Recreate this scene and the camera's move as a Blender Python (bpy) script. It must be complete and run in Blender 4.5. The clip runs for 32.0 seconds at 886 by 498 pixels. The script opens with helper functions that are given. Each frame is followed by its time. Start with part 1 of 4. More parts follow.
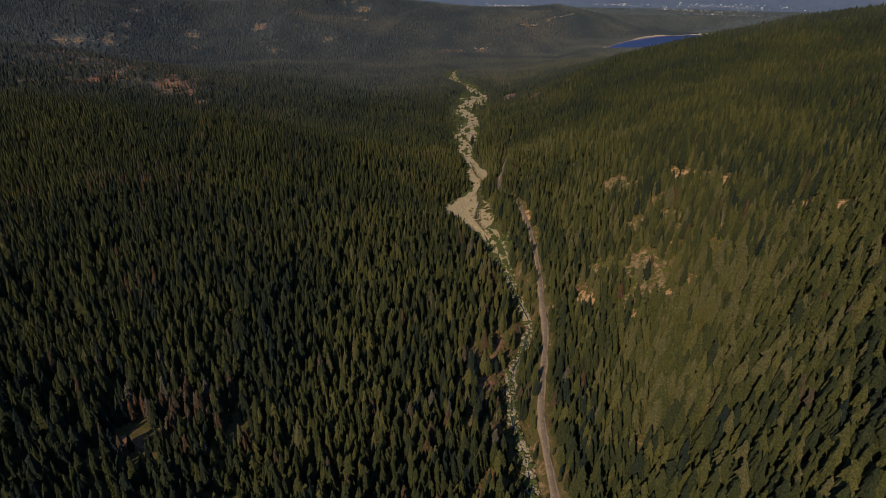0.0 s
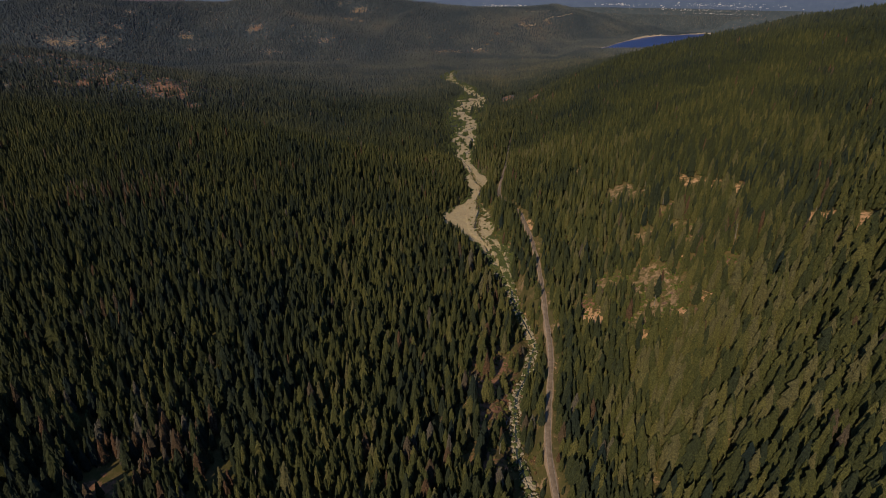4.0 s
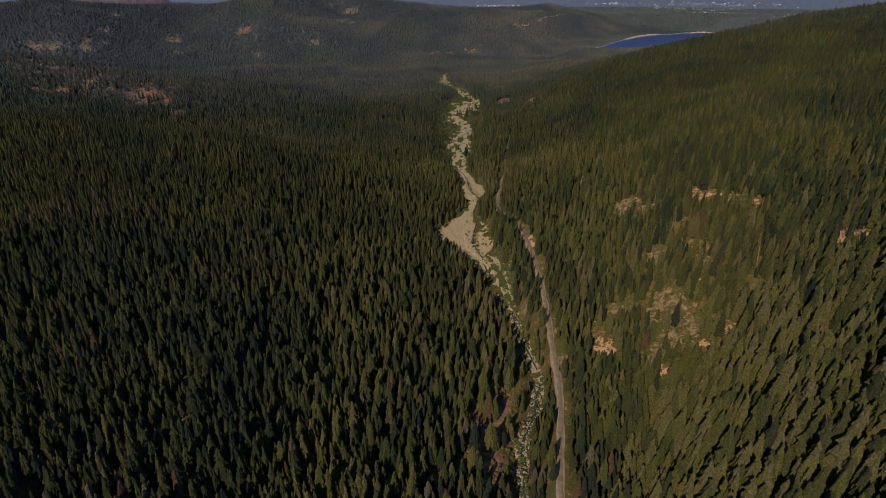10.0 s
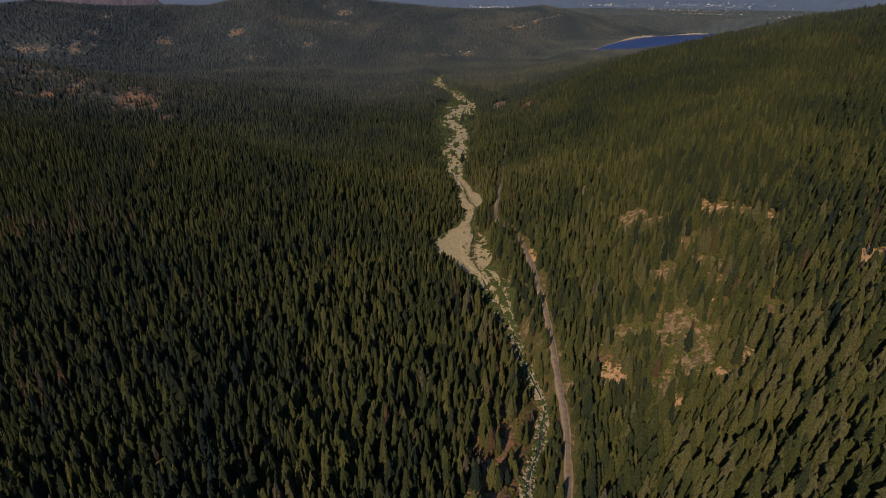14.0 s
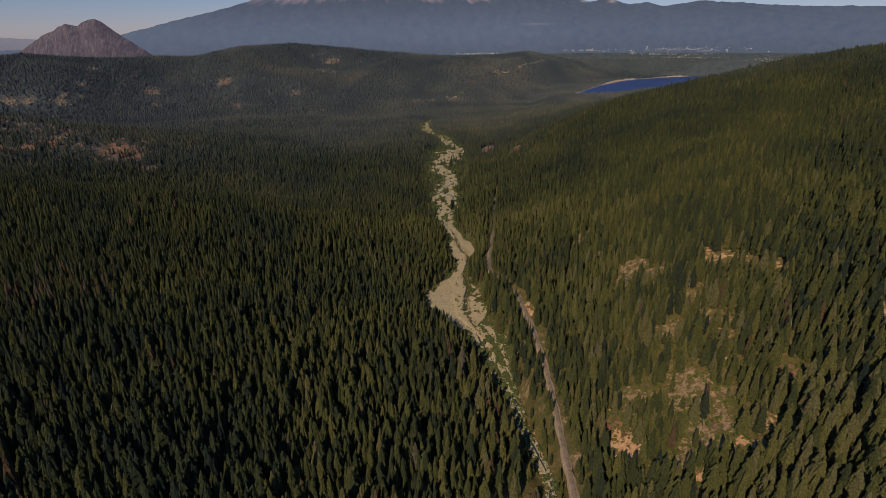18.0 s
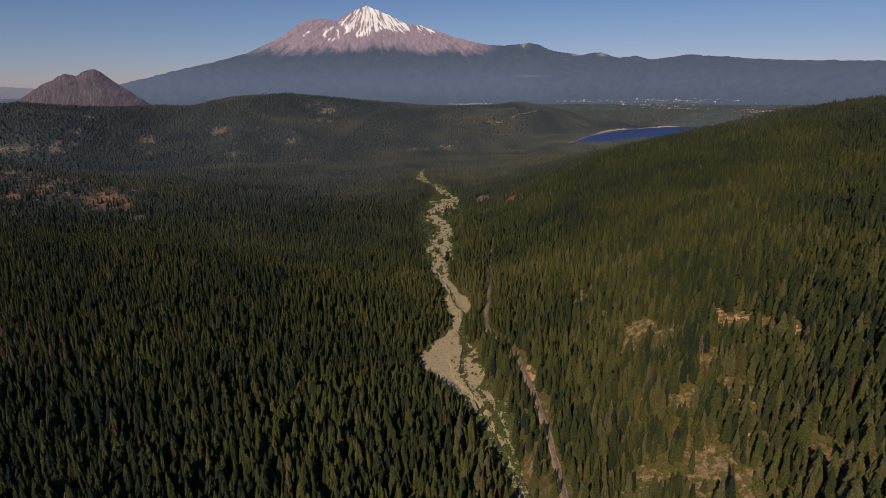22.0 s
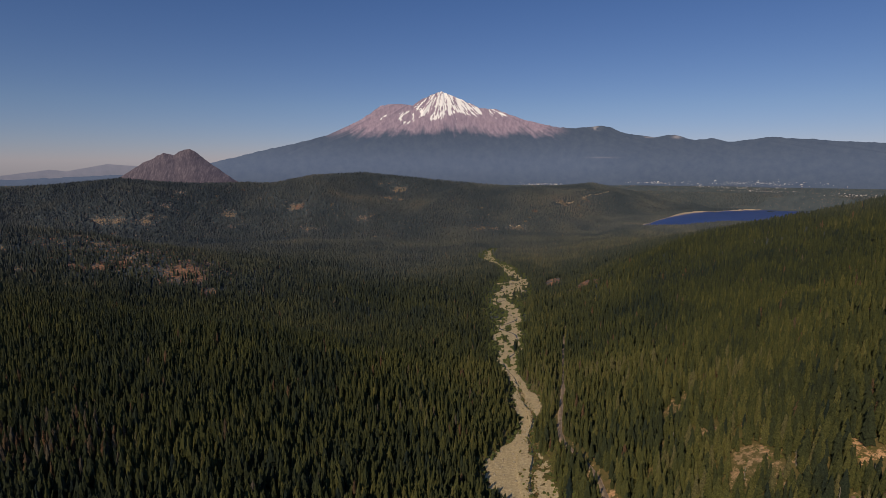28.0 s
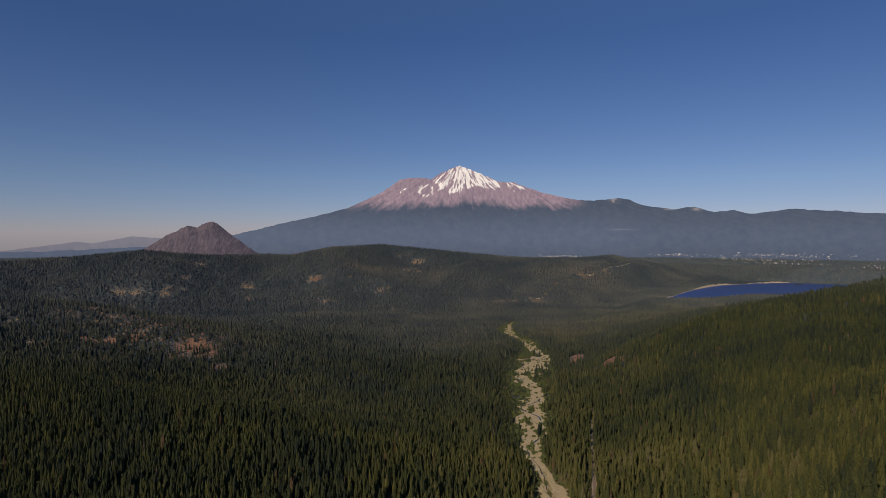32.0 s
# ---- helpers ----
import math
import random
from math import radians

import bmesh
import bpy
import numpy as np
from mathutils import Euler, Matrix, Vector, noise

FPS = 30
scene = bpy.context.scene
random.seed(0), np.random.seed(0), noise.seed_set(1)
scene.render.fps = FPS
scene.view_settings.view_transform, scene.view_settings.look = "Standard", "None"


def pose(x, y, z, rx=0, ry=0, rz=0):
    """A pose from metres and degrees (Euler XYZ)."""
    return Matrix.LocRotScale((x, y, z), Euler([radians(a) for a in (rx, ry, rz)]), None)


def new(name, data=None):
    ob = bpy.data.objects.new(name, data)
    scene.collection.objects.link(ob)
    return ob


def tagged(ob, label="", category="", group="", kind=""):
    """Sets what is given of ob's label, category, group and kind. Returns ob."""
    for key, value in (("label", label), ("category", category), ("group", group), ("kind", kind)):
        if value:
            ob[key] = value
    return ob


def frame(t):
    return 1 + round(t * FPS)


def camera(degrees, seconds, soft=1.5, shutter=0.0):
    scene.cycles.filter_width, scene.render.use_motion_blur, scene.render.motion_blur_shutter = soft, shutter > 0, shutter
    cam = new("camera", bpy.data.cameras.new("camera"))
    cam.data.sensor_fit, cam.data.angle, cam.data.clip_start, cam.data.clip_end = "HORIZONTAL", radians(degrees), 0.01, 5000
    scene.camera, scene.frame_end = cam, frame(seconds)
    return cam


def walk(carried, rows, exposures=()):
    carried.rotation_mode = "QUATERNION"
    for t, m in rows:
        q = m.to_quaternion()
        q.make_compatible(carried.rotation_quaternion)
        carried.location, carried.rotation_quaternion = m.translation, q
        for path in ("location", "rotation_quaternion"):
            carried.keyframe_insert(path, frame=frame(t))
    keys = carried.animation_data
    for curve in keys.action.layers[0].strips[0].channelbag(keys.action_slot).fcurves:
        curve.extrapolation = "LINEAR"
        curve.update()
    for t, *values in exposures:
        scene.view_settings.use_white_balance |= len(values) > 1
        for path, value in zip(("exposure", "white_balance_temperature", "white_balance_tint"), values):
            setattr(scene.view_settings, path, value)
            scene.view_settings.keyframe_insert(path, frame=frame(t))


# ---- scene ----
cam = camera(75.95, 32.0, soft=0.6)


def aim(x, y, z, pitch, yaw, roll):
    """The drone's camera: metres, then degrees up from level, left of north, and lean to its left."""
    return pose(x, y, z, 90 + pitch, 0, yaw) @ pose(0, 0, 0, 0, 0, roll)


PATH = [
    (0.0, aim(0.00, 0.00, 300.00, -25.397, -0.009, 0.719)),
    (3.5, aim(-0.31, 27.48, 299.95, -25.387, -0.176, 0.586)),
    (6.0, aim(-0.70, 47.04, 299.96, -25.374, -0.349, 0.143)),
    (9.0, aim(-1.45, 70.49, 300.24, -25.387, -0.703, 0.138)),
    (13.0, aim(-2.67, 101.82, 301.02, -25.304, -1.186, 0.169)),
    (14.5, aim(-2.99, 113.62, 301.32, -25.196, -1.508, 0.099)),
    (16.5, aim(-3.20, 129.42, 301.70, -22.806, -2.256, -0.550)),
    (17.5, aim(-3.21, 137.33, 301.93, -21.697, -2.334, -0.682)),
    (18.0, aim(-3.19, 141.28, 302.06, -21.160, -2.449, -0.603)),
    (19.0, aim(-3.13, 149.18, 302.34, -20.085, -2.573, -0.506)),
    (20.0, aim(-3.06, 157.10, 302.66, -18.884, -2.882, -0.479)),
    (21.0, aim(-3.00, 165.05, 303.00, -17.725, -3.002, -0.517)),
    (22.0, aim(-2.97, 173.06, 303.38, -16.546, -3.130, -0.330)),
    (22.5, aim(-2.98, 177.09, 303.58, -15.958, -3.173, -0.326)),
    (23.0, aim(-3.03, 181.15, 303.79, -15.397, -3.035, -0.353)),
    (23.5, aim(-3.11, 185.24, 304.01, -14.835, -2.104, -0.251)),
    (24.0, aim(-3.21, 189.36, 304.23, -14.250, -1.242, -0.186)),
    (24.5, aim(-3.35, 193.51, 304.46, -13.656, -0.224, -0.193)),
    (26.5, aim(-4.04, 210.22, 305.30, -10.973, 1.934, -0.004)),
    (27.0, aim(-4.24, 214.39, 305.47, -10.332, 2.807, 0.040)),
    (27.5, aim(-4.47, 218.56, 305.62, -9.609, 3.429, 0.053)),
    (28.0, aim(-4.72, 222.74, 305.75, -8.826, 3.689, 0.065)),
    (28.5, aim(-5.00, 226.91, 305.86, -7.867, 3.762, 0.109)),
    (29.0, aim(-5.28, 231.09, 305.95, -6.888, 3.942, 0.099)),
    (29.5, aim(-5.57, 235.26, 306.03, -6.004, 4.212, 0.083)),
    (30.0, aim(-5.86, 239.43, 306.11, -5.083, 4.483, 0.051)),
    (30.5, aim(-6.15, 243.58, 306.17, -4.276, 4.642, 0.011)),
    (31.0, aim(-6.43, 247.72, 306.22, -3.425, 4.959, -0.004)),
    (31.5, aim(-6.72, 251.85, 306.26, -2.599, 5.267, -0.015)),
    (32.0, aim(-6.99, 255.97, 306.29, -1.625, 5.561, 0.019)),
]
walk(cam, PATH)

# ---- plan of the land: metres, the drone starts over (0, 0), the mountain lies to the north (+y) ----
TREE_SEED = np.random.default_rng(7)
HUB = (-6.0, 215.0, 305.0)

# centre line of the creek: x, y, half width of its gravel
NEAR_RIVER = [
    (60, -400, 5), (57, 0, 4), (58, 240, 4), (56, 280, 4), (54, 295, 3.8), (51.5, 313, 3.6), (52.5, 335, 3.6), (57, 370, 4.6), (69, 395, 5),
    (80, 434, 3.4), (77, 469, 3.4), (72, 500, 3.2), (71.5, 530, 4), (69.5, 543, 5), (65, 582, 9.5), (60, 615, 14), (52, 645, 16), (45, 661, 20),
    (36, 678, 27), (35, 691, 28), (34, 713, 29), (33, 731, 27), (37, 758, 18), (40, 776, 14), (44, 791, 10), (54, 818, 8)]
FAR_RIVER = [
    (54, 846, 13), (53, 869, 16), (56, 905, 15), (52, 940, 9), (43, 994, 13), (38, 1050, 20), (44, 1110, 30), (50, 1172, 34), (52, 1297, 38), (55, 1396, 40),
    (60, 1480, 44), (70, 1580, 58), (77, 1650, 60), (92, 1760, 46), (105, 1880, 34), (90, 2010, 28), (70, 2110, 28), (30, 2221, 36), (20, 2344, 35),
    (38, 2458, 24), (62, 2560, 10)]
RIVER = np.array(NEAR_RIVER + FAR_RIVER, float)
# the thin stream on the gravel: x, y
STREAM = np.array([
    (57, -400), (57, 240), (56, 280), (51.5, 313), (52.5, 335), (57, 370), (69, 395), (80, 434), (77, 469), (72, 500), (71, 530), (66, 560), (60, 595),
    (53, 635), (48, 660), (42, 690), (45, 715), (50, 745), (50, 775), (50, 795), (57, 820), (59, 846), (53, 870), (49, 905), (49, 940), (43, 994), (38, 1050)], float)
# centre line of the mountain road
ROAD = np.array([
    (66, -400), (66, 0), (68, 237), (68, 278), (69, 304), (74, 334), (79, 358), (85, 386), (89, 412), (91, 435), (93, 465), (96, 490), (98, 530),
    (99, 570), (99, 605), (97, 640), (96, 668), (92, 686), (83, 712), (76, 742), (79, 773), (88, 825), (98, 880), (106, 935), (116, 1000),
    (127, 1075), (142, 1162), (160, 1263), (190, 1400), (230, 1560)], float)


def step(a, b, v):
    k = np.clip((v - a) / (b - a), 0.0, 1.0)
    return k * k * (3 - 2 * k)


def grain(x, y, size, seed=0):
    """Smooth value noise in the plane, -1 to 1."""
    u, v = np.asarray(x, float) / size + seed * 17.31, np.asarray(y, float) / size - seed * 9.73
    i, j = np.floor(u), np.floor(v)
    fu, fv = u - i, v - j
    fu, fv = fu * fu * (3 - 2 * fu), fv * fv * (3 - 2 * fv)

    def h(a, b):
        w = np.sin(a * 127.1 + b * 311.7 + seed * 74.7) * 43758.5453
        return (w - np.floor(w)) * 2 - 1
    return (h(i, j) * (1 - fu) + h(i + 1, j) * fu) * (1 - fv) + (h(i, j + 1) * (1 - fu) + h(i + 1, j + 1) * fu) * fv


def river_x(y):
    return np.interp(y, RIVER[:, 1], RIVER[:, 0])


def stream_x(y):
    far = river_x(y) + river_half(y) * 0.5 * np.sin(y / 34.0 + 1.5 * grain(y, y * 0, 90, 31))
    k = step(960, 1050, y)
    return np.interp(y, STREAM[:, 1], STREAM[:, 0]) * (1 - k) + far * k


def river_half(y):
    return np.interp(y, RIVER[:, 1], RIVER[:, 2])


def river_z(y):
    return np.interp(y, [-400, 900, 2400, 3000], [16, 13, -52, -56])


def road_x(y):
    return np.interp(y, ROAD[:, 1], ROAD[:, 0])


def road_z(y):
    return np.interp(y, [-400, 250, 700, 900, 1300, 1600], [27, 27, 30, 24, 12, 20])


def near_land(x, y):
    """Height of the valley: creek bed, left bench, road shelf and right flank."""
    d = x - river_x(y)
    half = river_half(y)
    base = river_z(y)
    # left bench, rising away from the creek and ending in a brow
    left = 62 * step(10, 420, -d) * (1 - step(780, 1150, y + 0.25 * d)) + 22 * step(300, 900, -d)
    left += 6 * step(half[()] if np.ndim(half) == 0 else half, half + 14, -d) * (1 - step(900, 1100, y))
    # left hill with the red scars
    left += 121 * np.exp(-((x + 1280) / 600) ** 2 - ((y - 1600) / 320) ** 2)
    left += 13 * np.exp(-((x + 712) / 36) ** 2 - ((y - 1545) / 40) ** 2) + 8 * np.exp(-((x + 640) / 30) ** 2 - ((y - 1500) / 40) ** 2)
    # right flank
    foot = np.interp(y, [-400, 250, 480, 600, 715, 850, 1000, 1300, 1700, 2600], [130, 130, 118, 88, 72, 85, 140, 180, 210, 260])
    high = np.interp(y, [-400, 900, 1150, 1520, 1730, 2100, 2400, 2700, 3200], [235, 228, 272, 288, 248, 160, 112, 58, 25])
    long = np.interp(y, [800, 1250], [380, 490])
    u = x - foot
    soft = 22 * np.logaddexp(0, u / 22)
    shelf = (road_z(y) - base) * (1 - step(1250, 1700, y))
    right = shelf * step(half + 1, half + 14, d) + high * (1 - np.exp(-soft / long))
    right = right + 12 * np.exp(-((x - 242) / 24) ** 2 - ((y - 1522) / 15) ** 2) + 10 * np.exp(-((x - 198) / 28) ** 2 - ((y - 1738) / 17) ** 2)
    rolls = 5 * grain(x, y, 130, 1) + 2.0 * grain(x, y, 47, 2)
    away = np.minimum(step(8, 120, np.abs(d)), step(8, 60, np.abs(x - road_x(y)) + 400 * (y > 1600)))
    return base + np.where(d < 0, left, right) + rolls * away


# crest of the far wooded hill: degrees left of north, degrees above level, from the hub
CREST = np.array([
    (75, -1.5), (60, -1.8), (43.6, -2.2), (39.8, -2.05), (35.8, -1.7), (33.1, -1.45), (29.9, -1.8), (26.5, -2.0), (22.9, -1.94), (20.3, -2.05),
    (16.5, -1.3), (11.5, -1.05), (5.8, -1.65), (-1, -2.25), (-4.4, -2.5), (-7.7, -2.35), (-10.9, -2.0), (-13.5, -2.5), (-16, -3.05),
    (-19.4, -3.9), (-21.7, -4.25), (-24, -4.5), (-40, -4.5), (-60, -2), (-75, -1.5)], float)[::-1]
LAKE_Z = -20.0


def polar(x, y):
    dx, dy = x - HUB[0], y - HUB[1]
    return np.degrees(np.arctan2(-dx, dy)), np.hypot(dx, dy)


def far_land(az, r):
    a = np.clip(az, -75, 75)
    top = np.interp(a, CREST[:, 0], CREST[:, 1])
    rc = np.interp(a, [-75, -24, -20, -9, -3, 75], [4350, 4420, 4380, 3900, 3550, 3500])
    foot = np.interp(a, [-75, -30, -22, -13, -9, 0, 30, 75], [3600, 3600, 4300, 3250, 2900, 2600, 2500, 2500])
    zc = HUB[2] + rc * np.tan(np.radians(top)) - 9
    low = -56.0
    k = np.clip((r - foot) / (rc - foot), 0, 1)
    ridge = 1 - 2 * np.abs(grain(a * 58 + 0.35 * r, r * 0.45, 330, 5))
    spurs = 42 * (ridge - 0.1) * step(0.05, 0.4, k) * (1 - step(0.75, 0.98, k)) + 16 * grain(a * 58 + 0.3 * r, r * 0.6, 150, 6) * step(0, 0.3, k) * (1 - step(0.8, 1, k))
    z = low + (zc - low) * (0.35 * k + 0.65 * step(0, 1, k)) + spurs
    plain = HUB[2] + r * np.tan(np.radians(np.interp(r, [4380, 4500, 4620], [-4.4, -3.0, -2.0])))
    back = zc - (r - rc) * 0.25
    z = np.where(r > rc, np.maximum(back, np.where(r > 4380, plain, -60)), z)
    return z


def land(x, y):
    x, y = np.asarray(x, float), np.asarray(y, float)
    az, r = polar(x, y)
    k = step(2350, 2750, r)
    side = step(62, 80, np.abs(az))
    n = near_land(x, y)
    f = far_land(az, r)
    basin = step(-11, -14, az) * step(2500, 2800, r) * (r < 4420)
    f = np.where(basin > 0, np.maximum(f, -58 + 34 * basin), f)
    flat = 60 + 40 * grain(x, y, 700, 9)
    return (n * (1 - k) + f * k) * (1 - side * step(500, 1500, r)) + flat * side * step(500, 1500, r)


# ---- world, sun, exposure ----
SUN_UP, SUN_FROM = 36.0, 153.0   # degrees above level; degrees left of north that it shines from
world = bpy.data.worlds.new("sky")
scene.world = world
world.use_nodes = True
wn = world.node_tree.nodes
sky = wn.new("ShaderNodeTexSky")
sky.sky_type = "NISHITA"
sky.sun_disc = False
sky.sun_elevation = radians(SUN_UP)
sky.sun_rotation = radians(-SUN_FROM)
sky.altitude, sky.air_density, sky.dust_density, sky.ozone_density = 1400, 0.9, 0.15, 5.0
up = wn.new("ShaderNodeSeparateXYZ")
world.node_tree.links.new(wn.new("ShaderNodeTexCoord").outputs["Generated"], up.inputs[0])
# sky tint by height; extra brightness added overhead, out of view, fills the shadows
air = wn.new("ShaderNodeValToRGB")
air.color_ramp.elements.new(0.09)
air.color_ramp.elements.new(0.8)
for e, (p, c) in zip(air.color_ramp.elements, ((0.0, (0.90, 0.76, 0.92)), (0.09, (0.93, 0.86, 0.95)), (0.32, (0.72, 0.84, 1.07)), (0.8, (1.7, 1.72, 1.75)))):
    e.position, e.color = p, (*c, 1)
world.node_tree.links.new(up.outputs["Z"], air.inputs[0])
haze = wn.new("ShaderNodeMix")
haze.data_type, haze.blend_type = "RGBA", "MULTIPLY"
haze.inputs[0].default_value = 1.0
world.node_tree.links.new(sky.outputs[0], haze.inputs[6])
world.node_tree.links.new(air.outputs[0], haze.inputs[7])
world.node_tree.links.new(haze.outputs[2], wn["Background"].inputs[0])
wn["Background"].inputs[1].default_value = 0.059
sun = new("sun", bpy.data.lights.new("sun", "SUN"))
sun.data.energy, sun.data.angle, sun.data.color = 3.1, radians(0.8), (1.0, 0.81, 0.58)
sun.matrix_world = pose(0, 0, 900, 90 - SUN_UP, 0, 180 + SUN_FROM)


# ---- materials ----
def shader(name, rough=0.9, spec=0.2):
    m = bpy.data.materials.new(name)
    m.use_nodes = True
    b = m.node_tree.nodes["Principled BSDF"]
    b.inputs["Roughness"].default_value = rough
    b.inputs["Specular IOR Level"].default_value = spec
    return m, m.node_tree.nodes, m.node_tree.links, b


def noise_node(n, l, size, detail=4.0, rough=0.6, where=None, stretch=None):
    t = n.new("ShaderNodeTexNoise")
    t.inputs["Scale"].default_value = 1.0 / size
    t.inputs["Detail"].default_value = detail
    t.inputs["Roughness"].default_value = rough
    if where is None:
        where = n.new("ShaderNodeNewGeometry").outputs["Position"]
    if stretch:
        mp = n.new("ShaderNodeMapping")
        mp.inputs["Scale"].default_value = stretch
        l.new(where, mp.inputs[0])
        where = mp.outputs[0]
    l.new(where, t.inputs["Vector"])
    return t.outputs["Fac"]


def ramp(n, l, fac, stops):
    r = n.new("ShaderNodeValToRGB")
    while len(r.color_ramp.elements) < len(stops):
        r.color_ramp.elements.new(0.5)
    for e, (p, c) in zip(r.color_ramp.elements, stops):
        e.position, e.color = p, (*c, 1)
    l.new(fac, r.inputs[0])
    return r.outputs[0]


def mix(n, l, fac, a, b, how="MIX"):
    m = n.new("ShaderNodeMix")
    m.data_type, m.blend_type = "RGBA", how
    for sock, v in ((m.inputs[0], fac), (m.inputs[6], a), (m.inputs[7], b)):
        if isinstance(v, (int, float)):
            sock.default_value = v
        elif isinstance(v, tuple):
            sock.default_value = (*v, 1)
        else:
            l.new(v, sock)
    return m.outputs[2]


def calc(n, l, how, a, b=0.0):
    m = n.new("ShaderNodeMath")
    m.operation = how
    for sock, v in ((m.inputs[0], a), (m.inputs[1], b)):
        if isinstance(v, (int, float)):
            sock.default_value = v
        else:
            l.new(v, sock)
    return m.outputs[0]


def bump(n, l, b, height, strength, depth):
    k = n.new("ShaderNodeBump")
    k.inputs["Strength"].default_value, k.inputs["Distance"].default_value = strength, depth
    l.new(height, k.inputs["Height"])
    l.new(k.outputs[0], b.inputs["Normal"])


def named(n, name):
    a = n.new("ShaderNodeAttribute")
    a.attribute_name = name
    return a.outputs["Fac"]


NEEDLES = [(0.0, (0.027, 0.041, 0.038)), (0.25, (0.046, 0.058, 0.035)), (0.5, (0.069, 0.079, 0.035)), (0.75, (0.107, 0.112, 0.041)),
           (0.925, (0.150, 0.142, 0.053)), (0.945, (0.14, 0.128, 0.105)), (0.97, (0.115, 0.082, 0.052)), (1.0, (0.145, 0.088, 0.054))]
# pale blue-grey needles: haze painted into the far woods
HAZED_NEEDLES = [(0.0, (0.072, 0.096, 0.124)), (0.4, (0.106, 0.128, 0.148)), (0.75, (0.148, 0.162, 0.168)), (0.92, (0.186, 0.178, 0.170)), (1.0, (0.22, 0.176, 0.156))]


def canopy_normal(n, l, b, lift, height=None):
    """Sprays of needles face the sky more than the cone that they cover."""
    g = n.new("ShaderNodeNewGeometry").outputs["Normal"]
    if height is not None:
        k = n.new("ShaderNodeBump")
        k.inputs["Strength"].default_value, k.inputs["Distance"].default_value = 0.9, 1.0
        l.new(height, k.inputs["Height"])
        g = k.outputs[0]
    m = n.new("ShaderNodeMix")
    m.data_type = "VECTOR"
    m.inputs[0].default_value = lift
    l.new(g, m.inputs[4])
    m.inputs[5].default_value = (0, 0, 1)
    u = n.new("ShaderNodeVectorMath")
    u.operation = "NORMALIZE"
    l.new(m.outputs[1], u.inputs[0])
    l.new(u.outputs[0], b.inputs["Normal"])
    return u.outputs[0]


def needle_material(name, single, stops=NEEDLES, hill=None, lift=0.12):
    m, n, l, b = shader(name, 0.75, 0.08)
    b.inputs["Diffuse Roughness"].default_value = 1.0
    tint = n.new("ShaderNodeObjectInfo").outputs["Random"] if single else named(n, "tint")
    col = ramp(n, l, tint, stops)
    # far crowns blend to the haze-tinted colours
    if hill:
        col = mix(n, l, named(n, "haze_mix"), col, ramp(n, l, tint, hill))
    mottled = noise_node(n, l, 1.1, 5.0, 0.8)
    l.new(mix(n, l, 1.0, col, ramp(n, l, mottled, [(0.32, (0.35, 0.37, 0.40)), (0.5, (0.95, 0.95, 0.92)), (0.68, (1.75, 1.70, 1.50))]), "MULTIPLY"), b.inputs["Base Color"])
    canopy_normal(n, l, b, lift, noise_node(n, l, 1.1, 3.0, 0.7))
    # light passes through the thin sprays of needles
    leaf = n.new("ShaderNodeBsdfTranslucent")
    l.new(b.inputs["Base Color"].links[0].from_socket, leaf.inputs["Color"])
    both = n.new("ShaderNodeMixShader")
    both.inputs[0].default_value = 0.34
    l.new(b.outputs[0], both.inputs[1])
    l.new(leaf.outputs[0], both.inputs[2])
    l.new(both.outputs[0], n["Material Output"].inputs["Surface"])
    return m


def plain_material(name, stops, size, rough=0.9, relief=0.0, stretch=None):
    m, n, l, b = shader(name, rough)
    f = noise_node(n, l, size, 6.0, 0.65, stretch=stretch)
    l.new(ramp(n, l, f, stops), b.inputs["Base Color"])
    if relief:
        bump(n, l, b, noise_node(n, l, size * 0.4, 5.0), 0.8, relief)
    return m


needles = needle_material("conifer_needles", False)
needles_single = needle_material("conifer_needles_single", True)
brush_leaf = needle_material("brush_leaves", False, [(0.0, (0.085, 0.120, 0.030)), (0.45, (0.140, 0.160, 0.045)), (0.7, (0.17, 0.145, 0.055)), (1.0, (0.18, 0.115, 0.065))])
needles_wide = needle_material("wide_conifer_needles", False, NEEDLES, HAZED_NEEDLES, 0.22)
bark = plain_material("bark", [(0.3, (0.085, 0.061, 0.049)), (0.7, (0.195, 0.146, 0.110))], 0.8)
dead_wood = plain_material("weathered_wood", [(0.3, (0.17, 0.148, 0.125)), (0.7, (0.36, 0.325, 0.275))], 0.8)
gravel = plain_material("river_gravel", [(0.25, (0.26, 0.20, 0.11)), (0.5, (0.43, 0.345, 0.20)), (0.75, (0.61, 0.50, 0.31))], 2.4, 0.95, 0.5)
stone = plain_material("granite_boulder", [(0.3, (0.24, 0.20, 0.135)), (0.7, (0.50, 0.43, 0.30))], 2.0, 0.9, 0.15)
outcrop = plain_material("weathered_outcrop", [(0.3, (0.12, 0.075, 0.053)), (0.7, (0.25, 0.16, 0.115))], 4.0, 0.95, 0.3)
pale_rock = plain_material("pale_rock", [(0.3, (0.17, 0.13, 0.115)), (0.7, (0.32, 0.25, 0.215))], 5.0, 0.95)
shrub = plain_material("streamside_shrub", [(0.3, (0.043, 0.061, 0.022)), (0.7, (0.110, 0.122, 0.037))], 1.5, 0.8)
asphalt = plain_material("old_asphalt", [(0.3, (0.17, 0.125, 0.085)), (0.5, (0.24, 0.18, 0.125)), (0.7, (0.35, 0.27, 0.19))], 3.5, 0.95)
shoulder_dirt = plain_material("road_shoulder_dirt", [(0.3, (0.268, 0.183, 0.110)), (0.7, (0.488, 0.354, 0.232))], 4.0, 0.95, 0.2)
